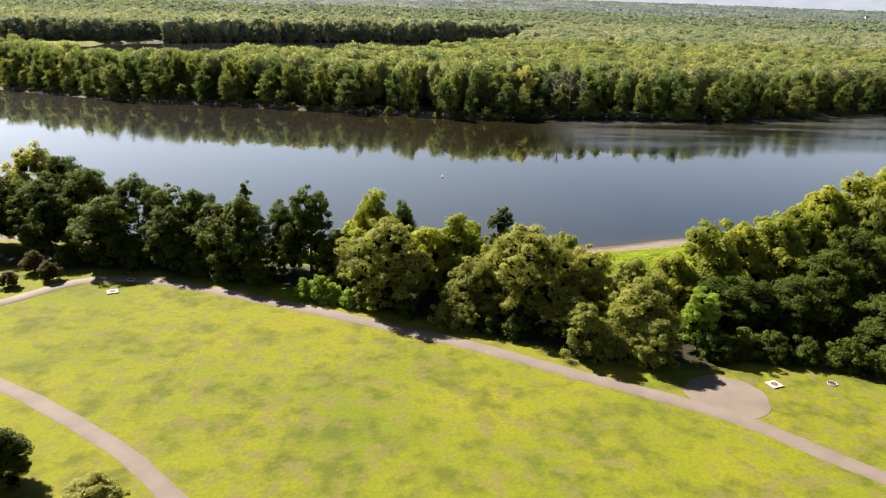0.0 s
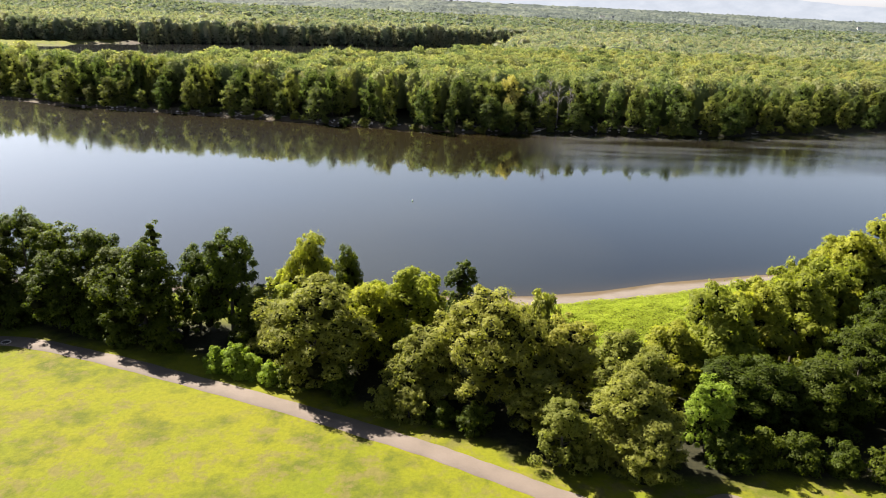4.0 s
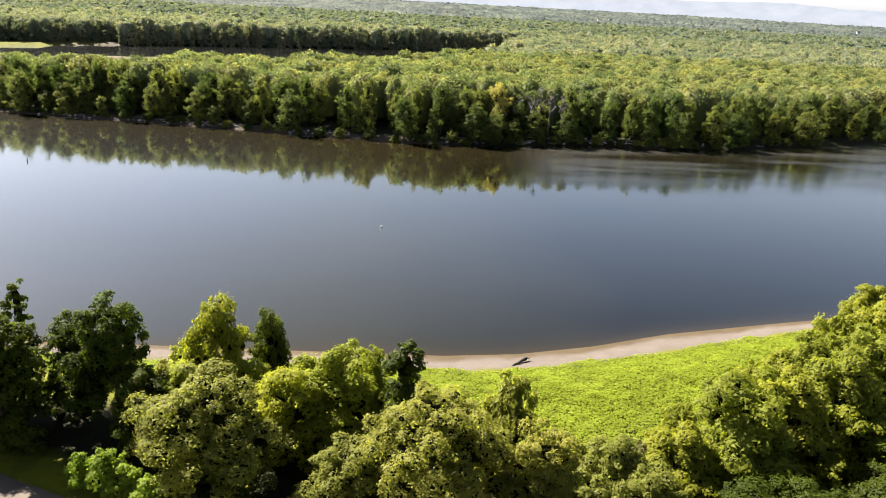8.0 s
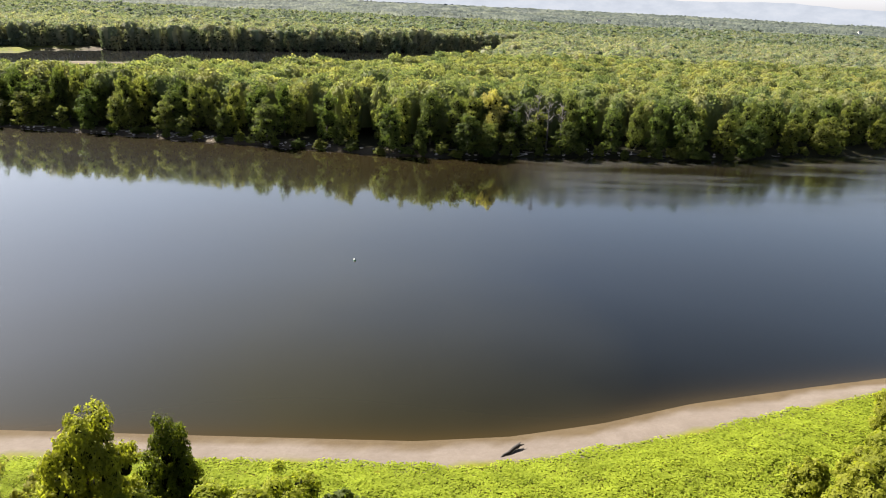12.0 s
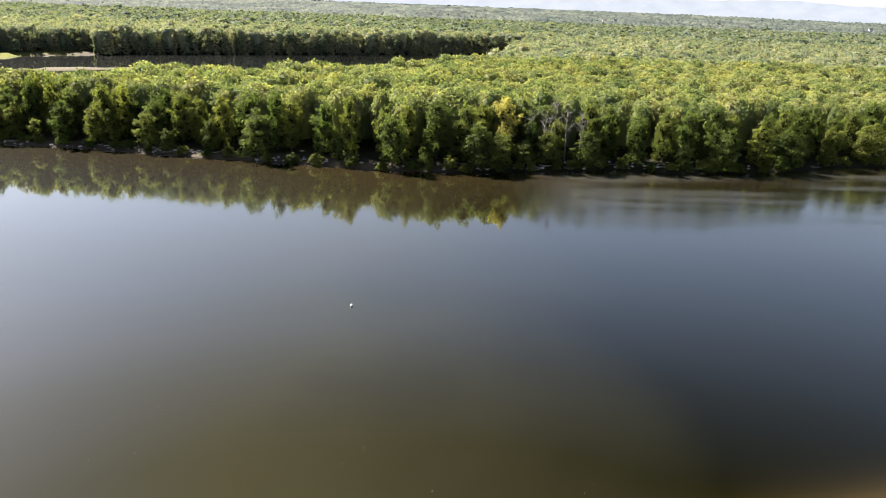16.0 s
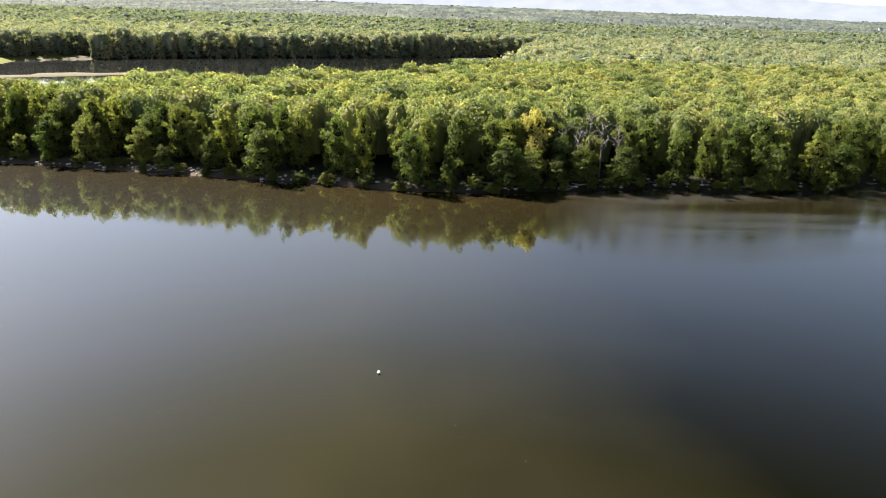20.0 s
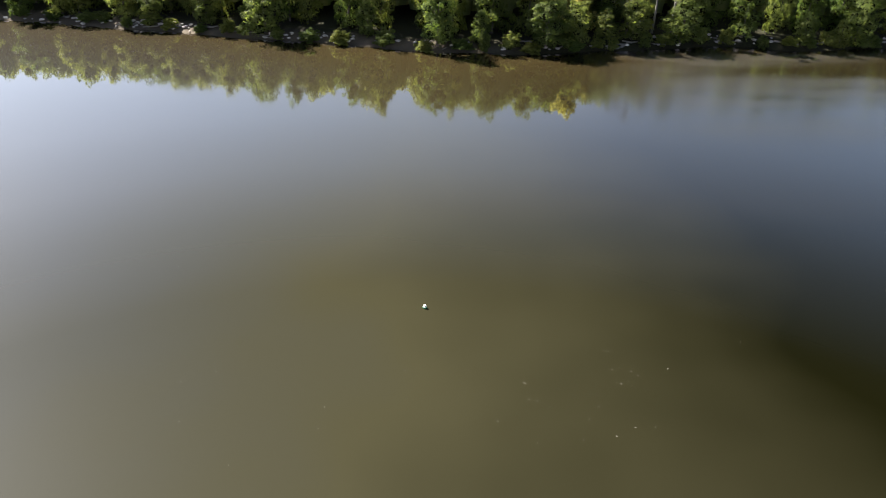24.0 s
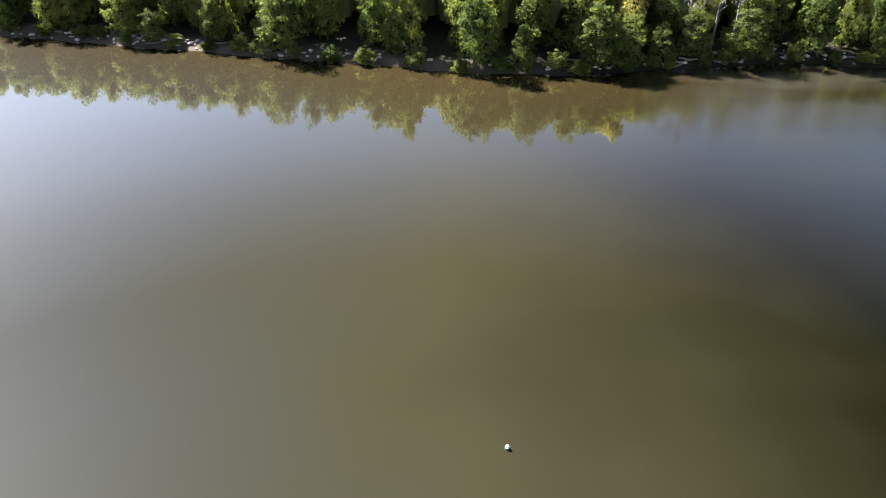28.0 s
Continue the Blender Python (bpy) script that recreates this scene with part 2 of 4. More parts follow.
def simple_material(name, stops, scale, roughness=0.85, relief=0.3, fine=12.0, distance=0.05):
    m, nt, p = nodes_of(name)
    n = noise_of(nt, scale, 6.0)
    c = ramp(nt, n, *stops)
    f = noise_of(nt, fine, 4.0)
    c = mix(nt, ramp(nt, f, (0.3, 0.0), (0.75, 0.45)), c, mix(nt, 1.0, c, (0.6, 0.58, 0.55), "MULTIPLY"))
    nt.links.new(c, p.inputs["Base Color"])
    p.inputs["Roughness"].default_value = roughness
    bump(nt, p, f, relief, distance)
    return m


# near-black: the shade between boughs is put into this colour
INNER = simple_material("twig_shade", ((0.3, (0.007, 0.008, 0.003)), (0.7, (0.015, 0.017, 0.007))), 1.5, 0.95, 0.5, 5.0)
BARK = simple_material("bark", ((0.3, (0.0476, 0.0392, 0.0308)), (0.7, (0.0840, 0.0700, 0.0560))), 1.5, 0.9, 0.6, 9.0)
PALE_BARK = simple_material("bleached_wood", ((0.3, (0.1008, 0.0907, 0.0806)), (0.7, (0.1546, 0.1445, 0.1344))), 1.2, 0.85, 0.5, 8.0)
DARK_WOOD = simple_material("wet_wood", ((0.3, (0.0112, 0.0084, 0.0073)), (0.7, (0.0280, 0.0224, 0.0190))), 2.0, 0.8, 0.6, 8.0)
ASPHALT = simple_material("worn_asphalt", ((0.25, (0.088, 0.068, 0.054)), (0.5, (0.108, 0.083, 0.066)), (0.8, (0.126, 0.098, 0.080))), 0.25, 0.9, 0.25, 25.0)
CONCRETE = simple_material("concrete", ((0.3, (0.2240, 0.2128, 0.1960)), (0.7, (0.2912, 0.2800, 0.2576))), 1.3, 0.9, 0.25, 18.0)
RUSTED = simple_material("rusted_iron", ((0.3, (0.0504, 0.0280, 0.0196)), (0.7, (0.1120, 0.0672, 0.0448))), 3.0, 0.85, 0.4, 20.0)
STONE = simple_material("bank_stone", ((0.3, (0.30, 0.27, 0.25)), (0.7, (0.50, 0.46, 0.43))), 0.9, 0.9, 0.5, 6.0)
WHITE = simple_material("white_paint", ((0.3, (0.74, 0.74, 0.72)), (0.7, (0.84, 0.84, 0.82))), 1.5, 0.5, 0.1, 15.0)
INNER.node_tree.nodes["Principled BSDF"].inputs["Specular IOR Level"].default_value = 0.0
GREEN = simple_material("green_paint", ((0.3, (0.015, 0.12, 0.06)), (0.7, (0.03, 0.18, 0.09))), 2.0, 0.45, 0.1, 15.0)


def ground_material():
    m, nt, p = nodes_of("ground_cover")
    geo = nt.nodes.new("ShaderNodeNewGeometry")

    def zone(key):
        a = nt.nodes.new("ShaderNodeAttribute")
        a.attribute_name = key
        return a.outputs["Fac"]

    big = noise_of(nt, 0.055, 5.0, 0.6)
    mid = noise_of(nt, 0.22, 5.0, 0.62)
    fine = noise_of(nt, 1.6, 4.0, 0.6)
    grass = ramp(nt, big, (0.30, (0.0770, 0.0950, 0.0032)), (0.50, (0.1080, 0.1120, 0.0034)), (0.72, (0.1310, 0.1210, 0.0046)))
    grass = mix(nt, ramp(nt, mid, (0.46, 0.0), (0.64, 0.8)), grass, (0.0430, 0.0540, 0.0050))
    worn = nt.nodes.new("ShaderNodeMath")
    worn.operation = "MULTIPLY"
    nt.links.new(ramp(nt, noise_of(nt, 0.34, 6.0, 0.72), (0.50, 0.0), (0.60, 0.85)), worn.inputs[0])
    nt.links.new(ramp(nt, noise_of(nt, 0.035, 3.0), (0.37, 0.08), (0.53, 1.0)), worn.inputs[1])
    grass = mix(nt, worn.outputs[0], grass, (0.0980, 0.0830, 0.0240))
    grass = mix(nt, ramp(nt, fine, (0.35, 0.22), (0.6, 0.0)), grass, (0.0302, 0.0370, 0.0050))
    sand = ramp(nt, mid, (0.30, (0.0941, 0.0778, 0.0666)), (0.70, (0.1204, 0.1014, 0.0885)))
    sand = mix(nt, ramp(nt, fine, (0.3, 0.3), (0.6, 0.0)), sand, (0.0745, 0.0605, 0.0487))
    wet = ramp(nt, mid, (0.30, (0.0498, 0.0353, 0.0190)), (0.70, (0.0666, 0.0487, 0.0274)))
    # leaf litter, set extra dark to carry the shade under the trees
    litter_shade = ramp(nt, fine, (0.30, (0.0101, 0.0106, 0.0045)), (0.70, (0.0252, 0.0235, 0.0112)))
    c = mix(nt, zone("litter_shade"), grass, litter_shade)
    c = mix(nt, zone("sand"), c, sand)
    c = mix(nt, zone("wet"), c, wet)
    nt.links.new(c, p.inputs["Base Color"])
    p.inputs["Roughness"].default_value = 0.95
    p.inputs["Specular IOR Level"].default_value = 0.15
    bump(nt, p, fine, 0.5, 0.15)
    return m


def water_material():
    m, nt, p = nodes_of("river_water")
    a = nt.nodes.new("ShaderNodeAttribute")
    a.attribute_name = "shallow"
    # murk graded along x: grey sky sheen painted into the left, dark at right
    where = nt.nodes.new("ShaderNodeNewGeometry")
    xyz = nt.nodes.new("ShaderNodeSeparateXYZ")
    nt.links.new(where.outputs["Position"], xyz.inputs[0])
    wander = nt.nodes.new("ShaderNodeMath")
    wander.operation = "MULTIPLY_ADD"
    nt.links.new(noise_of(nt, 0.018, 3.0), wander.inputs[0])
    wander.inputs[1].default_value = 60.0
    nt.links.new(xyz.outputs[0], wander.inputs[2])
    sheen_side = nt.nodes.new("ShaderNodeMapRange")
    sheen_side.inputs["From Min"].default_value, sheen_side.inputs["From Max"].default_value = -50.0, 90.0
    nt.links.new(wander.outputs[0], sheen_side.inputs["Value"])
    murk = ramp(nt, sheen_side.outputs[0], (0.10, (0.0138, 0.0150, 0.0150)), (0.50, (0.0152, 0.0142, 0.0074)), (0.95, (0.0019, 0.0019, 0.0004)))
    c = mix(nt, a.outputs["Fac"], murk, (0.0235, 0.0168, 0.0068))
    r = ramp(nt, noise_of(nt, 0.012, 4.0, 0.6), (0.40, 0.02), (0.62, 0.075))
    # a reach ruffled by the wind, in long bands
    bands = nt.nodes.new("ShaderNodeMapping")
    bands.inputs["Scale"].default_value = (0.22, 1.0, 1.0)
    nt.links.new(where.outputs["Position"], bands.inputs["Vector"])
    reach = nt.nodes.new("ShaderNodeMapRange")
    nt.links.new(xyz.outputs[0], reach.inputs["Value"])
    reach.inputs["From Min"].default_value, reach.inputs["From Max"].default_value = 34.0, 66.0
    span = nt.nodes.new("ShaderNodeMapRange")
    span.interpolation_type = "SMOOTHSTEP"
    span.inputs["From Min"].default_value, span.inputs["From Max"].default_value = 292.0, 322.0
    nt.links.new(xyz.outputs[1], span.inputs["Value"])
    both = nt.nodes.new("ShaderNodeMath")
    both.operation = "MULTIPLY"
    nt.links.new(reach.outputs[0], both.inputs[0])
    nt.links.new(span.outputs[0], both.inputs[1])
    ruffled = nt.nodes.new("ShaderNodeMath")
    ruffled.operation = "MULTIPLY"
    nt.links.new(both.outputs[0], ruffled.inputs[0])
    nt.links.new(ramp(nt, noise_of(nt, 0.045, 3.0, 0.55, bands.outputs[0]), (0.38, 0.35), (0.56, 1.0)), ruffled.inputs[1])
    r = mix(nt, ruffled.outputs[0], r, (0.26, 0.26, 0.26))
    tex = nt.nodes.new("ShaderNodeNewGeometry")
    scale = nt.nodes.new("ShaderNodeMapping")
    scale.inputs["Scale"].default_value = (0.5, 1.0, 1.0)
    nt.links.new(tex.outputs["Position"], scale.inputs["Vector"])
    bp = nt.nodes.new("ShaderNodeBump")
    bp.inputs["Strength"].default_value, bp.inputs["Distance"].default_value = 0.03, 0.12
    nt.links.new(noise_of(nt, 0.9, 3.0, 0.5, scale.outputs[0]), bp.inputs["Height"])
    # shine of light that the sky has polarised: next to none looking down, strong at a grazing angle
    fr = nt.nodes.new("ShaderNodeFresnel")
    fr.inputs["IOR"].default_value = 1.333
    shine = ramp(nt, fr.outputs[0], (0.046, 0.0), (0.068, 0.09), (0.09, 0.20), (0.125, 0.31), (0.20, 0.45), (0.32, 0.66), (0.55, 1.0))
    body = nt.nodes.new("ShaderNodeBsdfDiffuse")
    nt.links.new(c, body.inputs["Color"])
    gloss = nt.nodes.new("ShaderNodeBsdfGlossy")
    nt.links.new(r, gloss.inputs["Roughness"])
    nt.links.new(bp.outputs[0], gloss.inputs["Normal"])
    p = nt.nodes.new("ShaderNodeMixShader")
    # the steeper faces of the wavelets send back less of the low sky
    shine = mix(nt, 1.0, shine, ramp(nt, ruffled.outputs[0], (0.0, 1.0), (1.0, 0.88)), "MULTIPLY")
    nt.links.new(shine, p.inputs[0])
    nt.links.new(body.outputs[0], p.inputs[1])
    nt.links.new(gloss.outputs[0], p.inputs[2])
    # fine wavelets: a small share of the surface spreads its shine widely
    q = nt.nodes.new("ShaderNodeBsdfPrincipled")
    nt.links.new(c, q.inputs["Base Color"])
    q.inputs["IOR"].default_value, q.inputs["Roughness"].default_value = 1.333, 0.45
    ms = nt.nodes.new("ShaderNodeMixShader")
    ms.inputs[0].default_value = 0.045
    nt.links.new(p.outputs[0], ms.inputs[1])
    nt.links.new(q.outputs[0], ms.inputs[2])
    nt.links.new(ms.outputs[0], nt.nodes["Material Output"].inputs["Surface"])
    return m


GROUND, WATER = ground_material(), water_material()

# ---------------------------------------------------------------- mesh helpers
rng = np.random.default_rng(7)


def fast_mesh(name, co, faces, mat, smooth=False, inner=None):
    """A mesh from arrays of corners (n, 3) and of equal-sided faces (m, 3 or 4)."""
    co, faces = np.asarray(co, np.float32), np.asarray(faces, np.int32)
    me = bpy.data.meshes.new(name)
    k = faces.shape[1]
    me.vertices.add(len(co))
    me.vertices.foreach_set("co", co.ravel())
    me.loops.add(faces.size)
    me.loops.foreach_set("vertex_index", faces.ravel())
    me.polygons.add(len(faces))
    me.polygons.foreach_set("loop_start", np.arange(0, faces.size, k, dtype=np.int32))
    if smooth:
        me.polygons.foreach_set("use_smooth", np.ones(len(faces), bool))
    me.materials.append(mat)
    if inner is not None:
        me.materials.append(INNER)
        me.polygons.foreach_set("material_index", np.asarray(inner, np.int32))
    me.update(calc_edges=True)
    me.validate()
    return me


def part(name, data, material, parent, label="", m=None):
    """One mesh object (from a bmesh or a mesh) under a thing."""
    if isinstance(data, bmesh.types.BMesh):
        me = bpy.data.meshes.new(name)
        data.to_mesh(me)
        data.free()
        me.materials.append(material)
        data = me
    ob = new(name, data)
    ob.parent = parent
    if m is not None:
        ob.matrix_basis = m
    return tagged(ob, label=label)


def thing(name, m, label, category, group="", kind=""):
    ob = new(name)
    ob.empty_display_size = 0.3
    ob.matrix_basis = m
    return tagged(ob, label, category, group, kind)


def tube(path, radii, sides=7):
    """Corners and quads of a tapered tube along a path."""
    path, co, faces = [Vector(p) for p in path], [], []
    for i, (p, r) in enumerate(zip(path, radii)):
        d = (path[min(i + 1, len(path) - 1)] - path[max(i - 1, 0)]).normalized()
        a = d.cross(Vector((0.31, 0.95, 0.05))).normalized()
        b = d.cross(a)
        for k in range(sides):
            w = 2 * math.pi * k / sides
            co.append(p + (a * math.cos(w) + b * math.sin(w)) * r)
    for i in range(len(path) - 1):
        for k in range(sides):
            n = (k + 1) % sides
            faces.append((i * sides + k, i * sides + n, (i + 1) * sides + n, (i + 1) * sides + k))
    return np.array(co), np.array(faces)


def joined(pieces):
    cos, fs, n = [], [], 0
    for co, f in pieces:
        cos.append(co)
        fs.append(f + n)
        n += len(co)
    return np.concatenate(cos), np.concatenate(fs)


def leaves(r, centres, normals, size, stretch=1.5, droop=0.0):
    """Leaf sprays: one pointed blade at each centre, lying across its normal."""
    n = len(centres)
    normals = normals / np.maximum(np.linalg.norm(normals, axis=1, keepdims=True), 1e-6)
    any_ = r.normal(size=(n, 3)) * (1 - 0.75 * droop) + np.array([0, 0, 1.5 * droop])
    a = np.cross(normals, any_)
    a /= np.maximum(np.linalg.norm(a, axis=1, keepdims=True), 1e-6)
    b = np.cross(normals, a)
    s = (size * r.uniform(0.6, 1.35, n))[:, None]
    lift = normals * s * r.uniform(-0.25, 0.05, (n, 1))
    skew = r.uniform(-0.35, 0.35, (n, 1))
    q = np.stack([centres - a * s * 0.5, centres + a * s * 0.5, centres + b * s * stretch + a * s * skew + lift], 1) - (b * s * stretch * 0.4)[:, None]
    return q.reshape(-1, 3), np.arange(3 * n).reshape(-1, 3)


def tris(quads):
    """Four-sided faces split in two."""
    return np.stack([quads[:, [0, 1, 2]], quads[:, [0, 2, 3]]], 1).reshape(-1, 3)


def lobes_of(r, big, small, height, radius, low, profile, share):
    """Sub-crowns within larger boughs, which are spread up and round a crown."""
    out, boughs = [], []
    for k in range(big):
        u = (k + 0.6) / big
        w = profile(u)
        a = k * 2.399 + r.uniform(-0.5, 0.5)
        s = radius * share * r.uniform(0.62, 1.35)
        d = max(radius * w - s, 0) * r.uniform(0.7, 1.2)
        c = np.array([d * math.cos(a), d * math.sin(a), (low + (1 - low) * u) * height - s * r.uniform(0.4, 0.75)])
        boughs.append((c[0], c[1], c[2] - 0.22 * s, s * 0.44, s * 0.44, s * 0.40))
        for q in range(small):
            v = r.normal(size=3)
            v[2] = abs(v[2]) - 0.40
            v /= np.linalg.norm(v)
            s2 = s * r.uniform(0.16, 0.46)
            out.append((*(c + v * s * r.uniform(0.45, 1.22)), s2, s2, s2 * r.uniform(0.75, 1.15)))
    return np.array(out), np.array(boughs)


def cube_ball():
    """A ball of 24 four-sided faces."""
    co, faces = [], []
    for axis in range(3):
        for side in (-1, 1):
            n = len(co)
            for i in range(3):
                for j in range(3):
                    v = [0.0, 0.0, 0.0]
                    v[axis], v[(axis + 1) % 3], v[(axis + 2) % 3] = side, (i - 1) * side, j - 1
                    co.append(np.array(v) / np.linalg.norm(v))
            faces += [(n + 3 * i + j, n + 3 * i + j + 1, n + 3 * i + j + 4, n + 3 * i + j + 3)[::-1] for i in range(2) for j in range(2)]
    return np.array(co), np.array(faces)


BALL = cube_ball()
BALL = (BALL[0], tris(BALL[1]))


OCTA = (np.array([(1, 0, 0), (0, 1, 0), (-1, 0, 0), (0, -1, 0), (0, 0, 1), (0, 0, -1)], float),
        np.array([(0, 1, 4), (1, 2, 4), (2, 3, 4), (3, 0, 4), (1, 0, 5), (2, 1, 5), (3, 2, 5), (0, 3, 5)]))


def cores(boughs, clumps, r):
    """Dark twiggy cores, coloured to stand in for shade inside boughs and clumps."""
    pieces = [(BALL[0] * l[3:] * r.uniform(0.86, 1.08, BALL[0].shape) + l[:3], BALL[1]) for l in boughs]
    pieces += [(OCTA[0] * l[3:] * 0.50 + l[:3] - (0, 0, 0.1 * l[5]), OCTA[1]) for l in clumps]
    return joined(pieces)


def round_head(u):
    return max(0.12, 1 - ((u - 0.42) / 0.62) ** 2) ** 0.6


def tall_head(u):
    return (1 - max(0.0, (u - 0.45) / 0.62) ** 2) ** 0.6


def spire_head(u):
    return 1.0 - 0.85 * u


def bank_head(u):
    return (1 - max(0.0, (u - 0.52) / 0.52) ** 2) ** 0.5


def crown(r, lobes, count, size, fill=0.10, up=0.32, droop=0.0):
    """Leaf sprays over the outsides of the sub-crowns, facing outwards; some inside."""
    wide = int(count * 1.6)
    area = lobes[:, 3] * lobes[:, 5]
    pick = r.choice(len(lobes), wide, p=area / area.sum())
    d = r.normal(size=(wide, 3))
    d[:, 2] = np.where(r.random(wide) < 0.8, np.abs(d[:, 2]) - 0.25, d[:, 2])
    d /= np.linalg.norm(d, axis=1, keepdims=True)
    depth = np.where(r.random(wide) < fill, r.uniform(0.6, 0.9, wide), 0.82 + r.gamma(1.6, 0.12, wide))
    at = lobes[pick, :3] + d * lobes[pick, 3:] * depth[:, None]
    inside = np.zeros(wide, bool)
    for l in lobes:
        inside |= (((at - l[:3]) / (l[3:] * 0.72)) ** 2).sum(1) < 1
    keep = np.flatnonzero(~inside | (r.random(wide) < 0.12))[:count]
    top, low = lobes[:, 2].max(), lobes[:, 2].min()
    out = (at[keep] - np.array([0, 0, low + 0.55 * (top - low)])) / np.array([np.abs(lobes[:, 0]).max() + 0.1, np.abs(lobes[:, 1]).max() + 0.1, 0.5 * (top - low)])
    nrm = d[keep] * 0.75 + out * 0.25 + r.normal(size=(len(keep), 3)) * 0.33 + np.array([0, 0, up])
    return leaves(r, at[keep], nrm, size, 1.5 + 0.9 * droop, droop)


def trunk_mesh(r, height, thick, limbs=5, spread=0.45):
    """A tapered, slightly bent trunk with limbs that leave it at mid height."""
    bend = r.uniform(-0.03, 0.03, 2) * height
    axis = [(bend[0] * u * u, bend[1] * u * u, height * u) for u in (0, 0.06, 0.25, 0.5, 0.75, 0.95)]
    pieces = [tube(axis, [thick * 1.35, thick, thick * 0.85, thick * 0.6, thick * 0.35, thick * 0.08], 8)]
    for k in range(limbs):
        u = r.uniform(0.28, 0.7)
        a, l = k * 2.4 + r.uniform(-0.5, 0.5), height * spread * r.uniform(0.6, 1.0) * (1.1 - u)
        p = np.array([bend[0] * u * u, bend[1] * u * u, height * u])
        e = p + np.array([math.cos(a) * l, math.sin(a) * l, l * r.uniform(0.6, 1.1)])
        mid_ = (p + e) / 2 + np.array([0, 0, -0.06 * l])
        pieces.append(tube([p, mid_, e], [thick * 0.42 * (1 - u * 0.5), thick * 0.26 * (1 - u * 0.5), thick * 0.05], 6))
    return joined(pieces)


# ---------------------------------------------------------------- lie of the land
PARK = 6.25


def line(points):
    xs, ys = np.array(points, float).T
    return lambda x: np.interp(x, xs, ys)


near_water = line([(-900, 230), (-300, 196), (-120, 180), (-48, 174), (-17, 173), (12, 172.2), (26, 173.6), (41, 177.5),
                   (57, 183.6), (80, 189.5), (101, 194.4), (160, 212), (300, 262), (900, 400)])
herb_edge = line([(-300, 188), (-120, 172), (-43, 166), (-15, 165.4), (0, 165), (15, 164), (25, 165.4), (34, 167), (53, 173),
                  (75, 180.5), (96, 188), (160, 206), (900, 394)])
belt_front = line([(-300, 150), (-110, 139), (-86, 138), (-66, 137), (-48, 133), (-30, 126.5), (-15, 118.5), (-7, 114), (4, 109),
                   (13.5, 103.5), (19, 101), (31, 99), (42, 101), (60, 95), (90, 84), (200, 60)])
far_water = line([(-900, 720), (-700, 640), (-400, 505), (-252, 440), (-175, 408), (-115, 399), (-48, 385), (-16, 379), (2, 374),
                  (32, 374), (64, 380), (90, 386), (113, 382), (150, 387), (177, 398), (212, 408), (260, 428), (400, 470), (900, 600)])
island_back = line([(-900, 760), (-420, 560), (-300, 506), (-200, 466), (-152, 444), (-128, 452), (-112, 492), (-82, 496), (-42, 530),
                    (0, 567), (56, 625), (86, 705), (118, 860), (150, 1000), (165, 1046)])
channel_far = line([(-1500, 600), (-600, 690), (-341, 780), (-303, 823), (-228, 879), (-124, 925), (-6, 979), (126, 1036), (165, 1048)])


def smooth_step(a, b, v):
    u = np.clip((v - a) / (b - a), 0, 1)
    return u * u * (3 - 2 * u)


def ripple(x, y, s):
    """Cheap smooth unevenness, about -1 to 1."""
    return (np.sin(x * s + 1.3 * np.sin(y * s * 0.7)) + np.sin(y * s * 1.13 + 1.7 * np.sin(x * s * 0.61 + 2)) +
            np.sin((x + y) * s * 0.53 + 4)) / 3


def wobble(x):
    return 1.1 * np.sin(x * 0.21) + 0.7 * np.sin(x * 0.53 + 1) + 0.35 * np.sin(x * 1.3 + 2)


def land(x, y):
    """Height of the ground."""
    x, y = np.asarray(x, float), np.asarray(y, float)
    e, w = herb_edge(x), near_water(x)
    f = belt_front(x)
    park = PARK + 0.10 * ripple(x, y, 0.09)
    z = park + (2.7 - park) * smooth_step(f + 12, f + 30, y)
    z = z + (1.3 - 2.7) * smooth_step(e - 12, e, y)
    z = np.where(y > e, 1.3 * (1 - np.clip((y - e) / np.maximum(w - e, 0.1), 0, 3)), z)
    z = np.where(y > w, np.maximum(-0.16 * (y - w), -4.0), z)
    fw = far_water(x) + 0.35 * wobble(x * 0.7)
    rise = np.minimum(np.where(x < -95, 0.25, np.where(x < 25, 0.38, 0.6)) * (y - fw), 2.4)
    z = np.where(y > fw - 20, np.where(y > fw, rise, np.maximum(0.2 * (y - fw), -4.0)), z)
    back, cf = island_back(x) + 8, channel_far(x)
    in_channel = (x < 165) & (y > back) & (y < cf)
    depth = np.minimum(y - back, cf - y)
    z = np.where(in_channel, 1.4 - 0.35 * np.minimum(depth, 14), z)
    bar = ((x + 262) / 95) ** 2 + ((y - 690 - 0.6 * (x + 262)) / 14) ** 2
    z = np.where(in_channel & (bar < 1), 0.35, z)
    return z


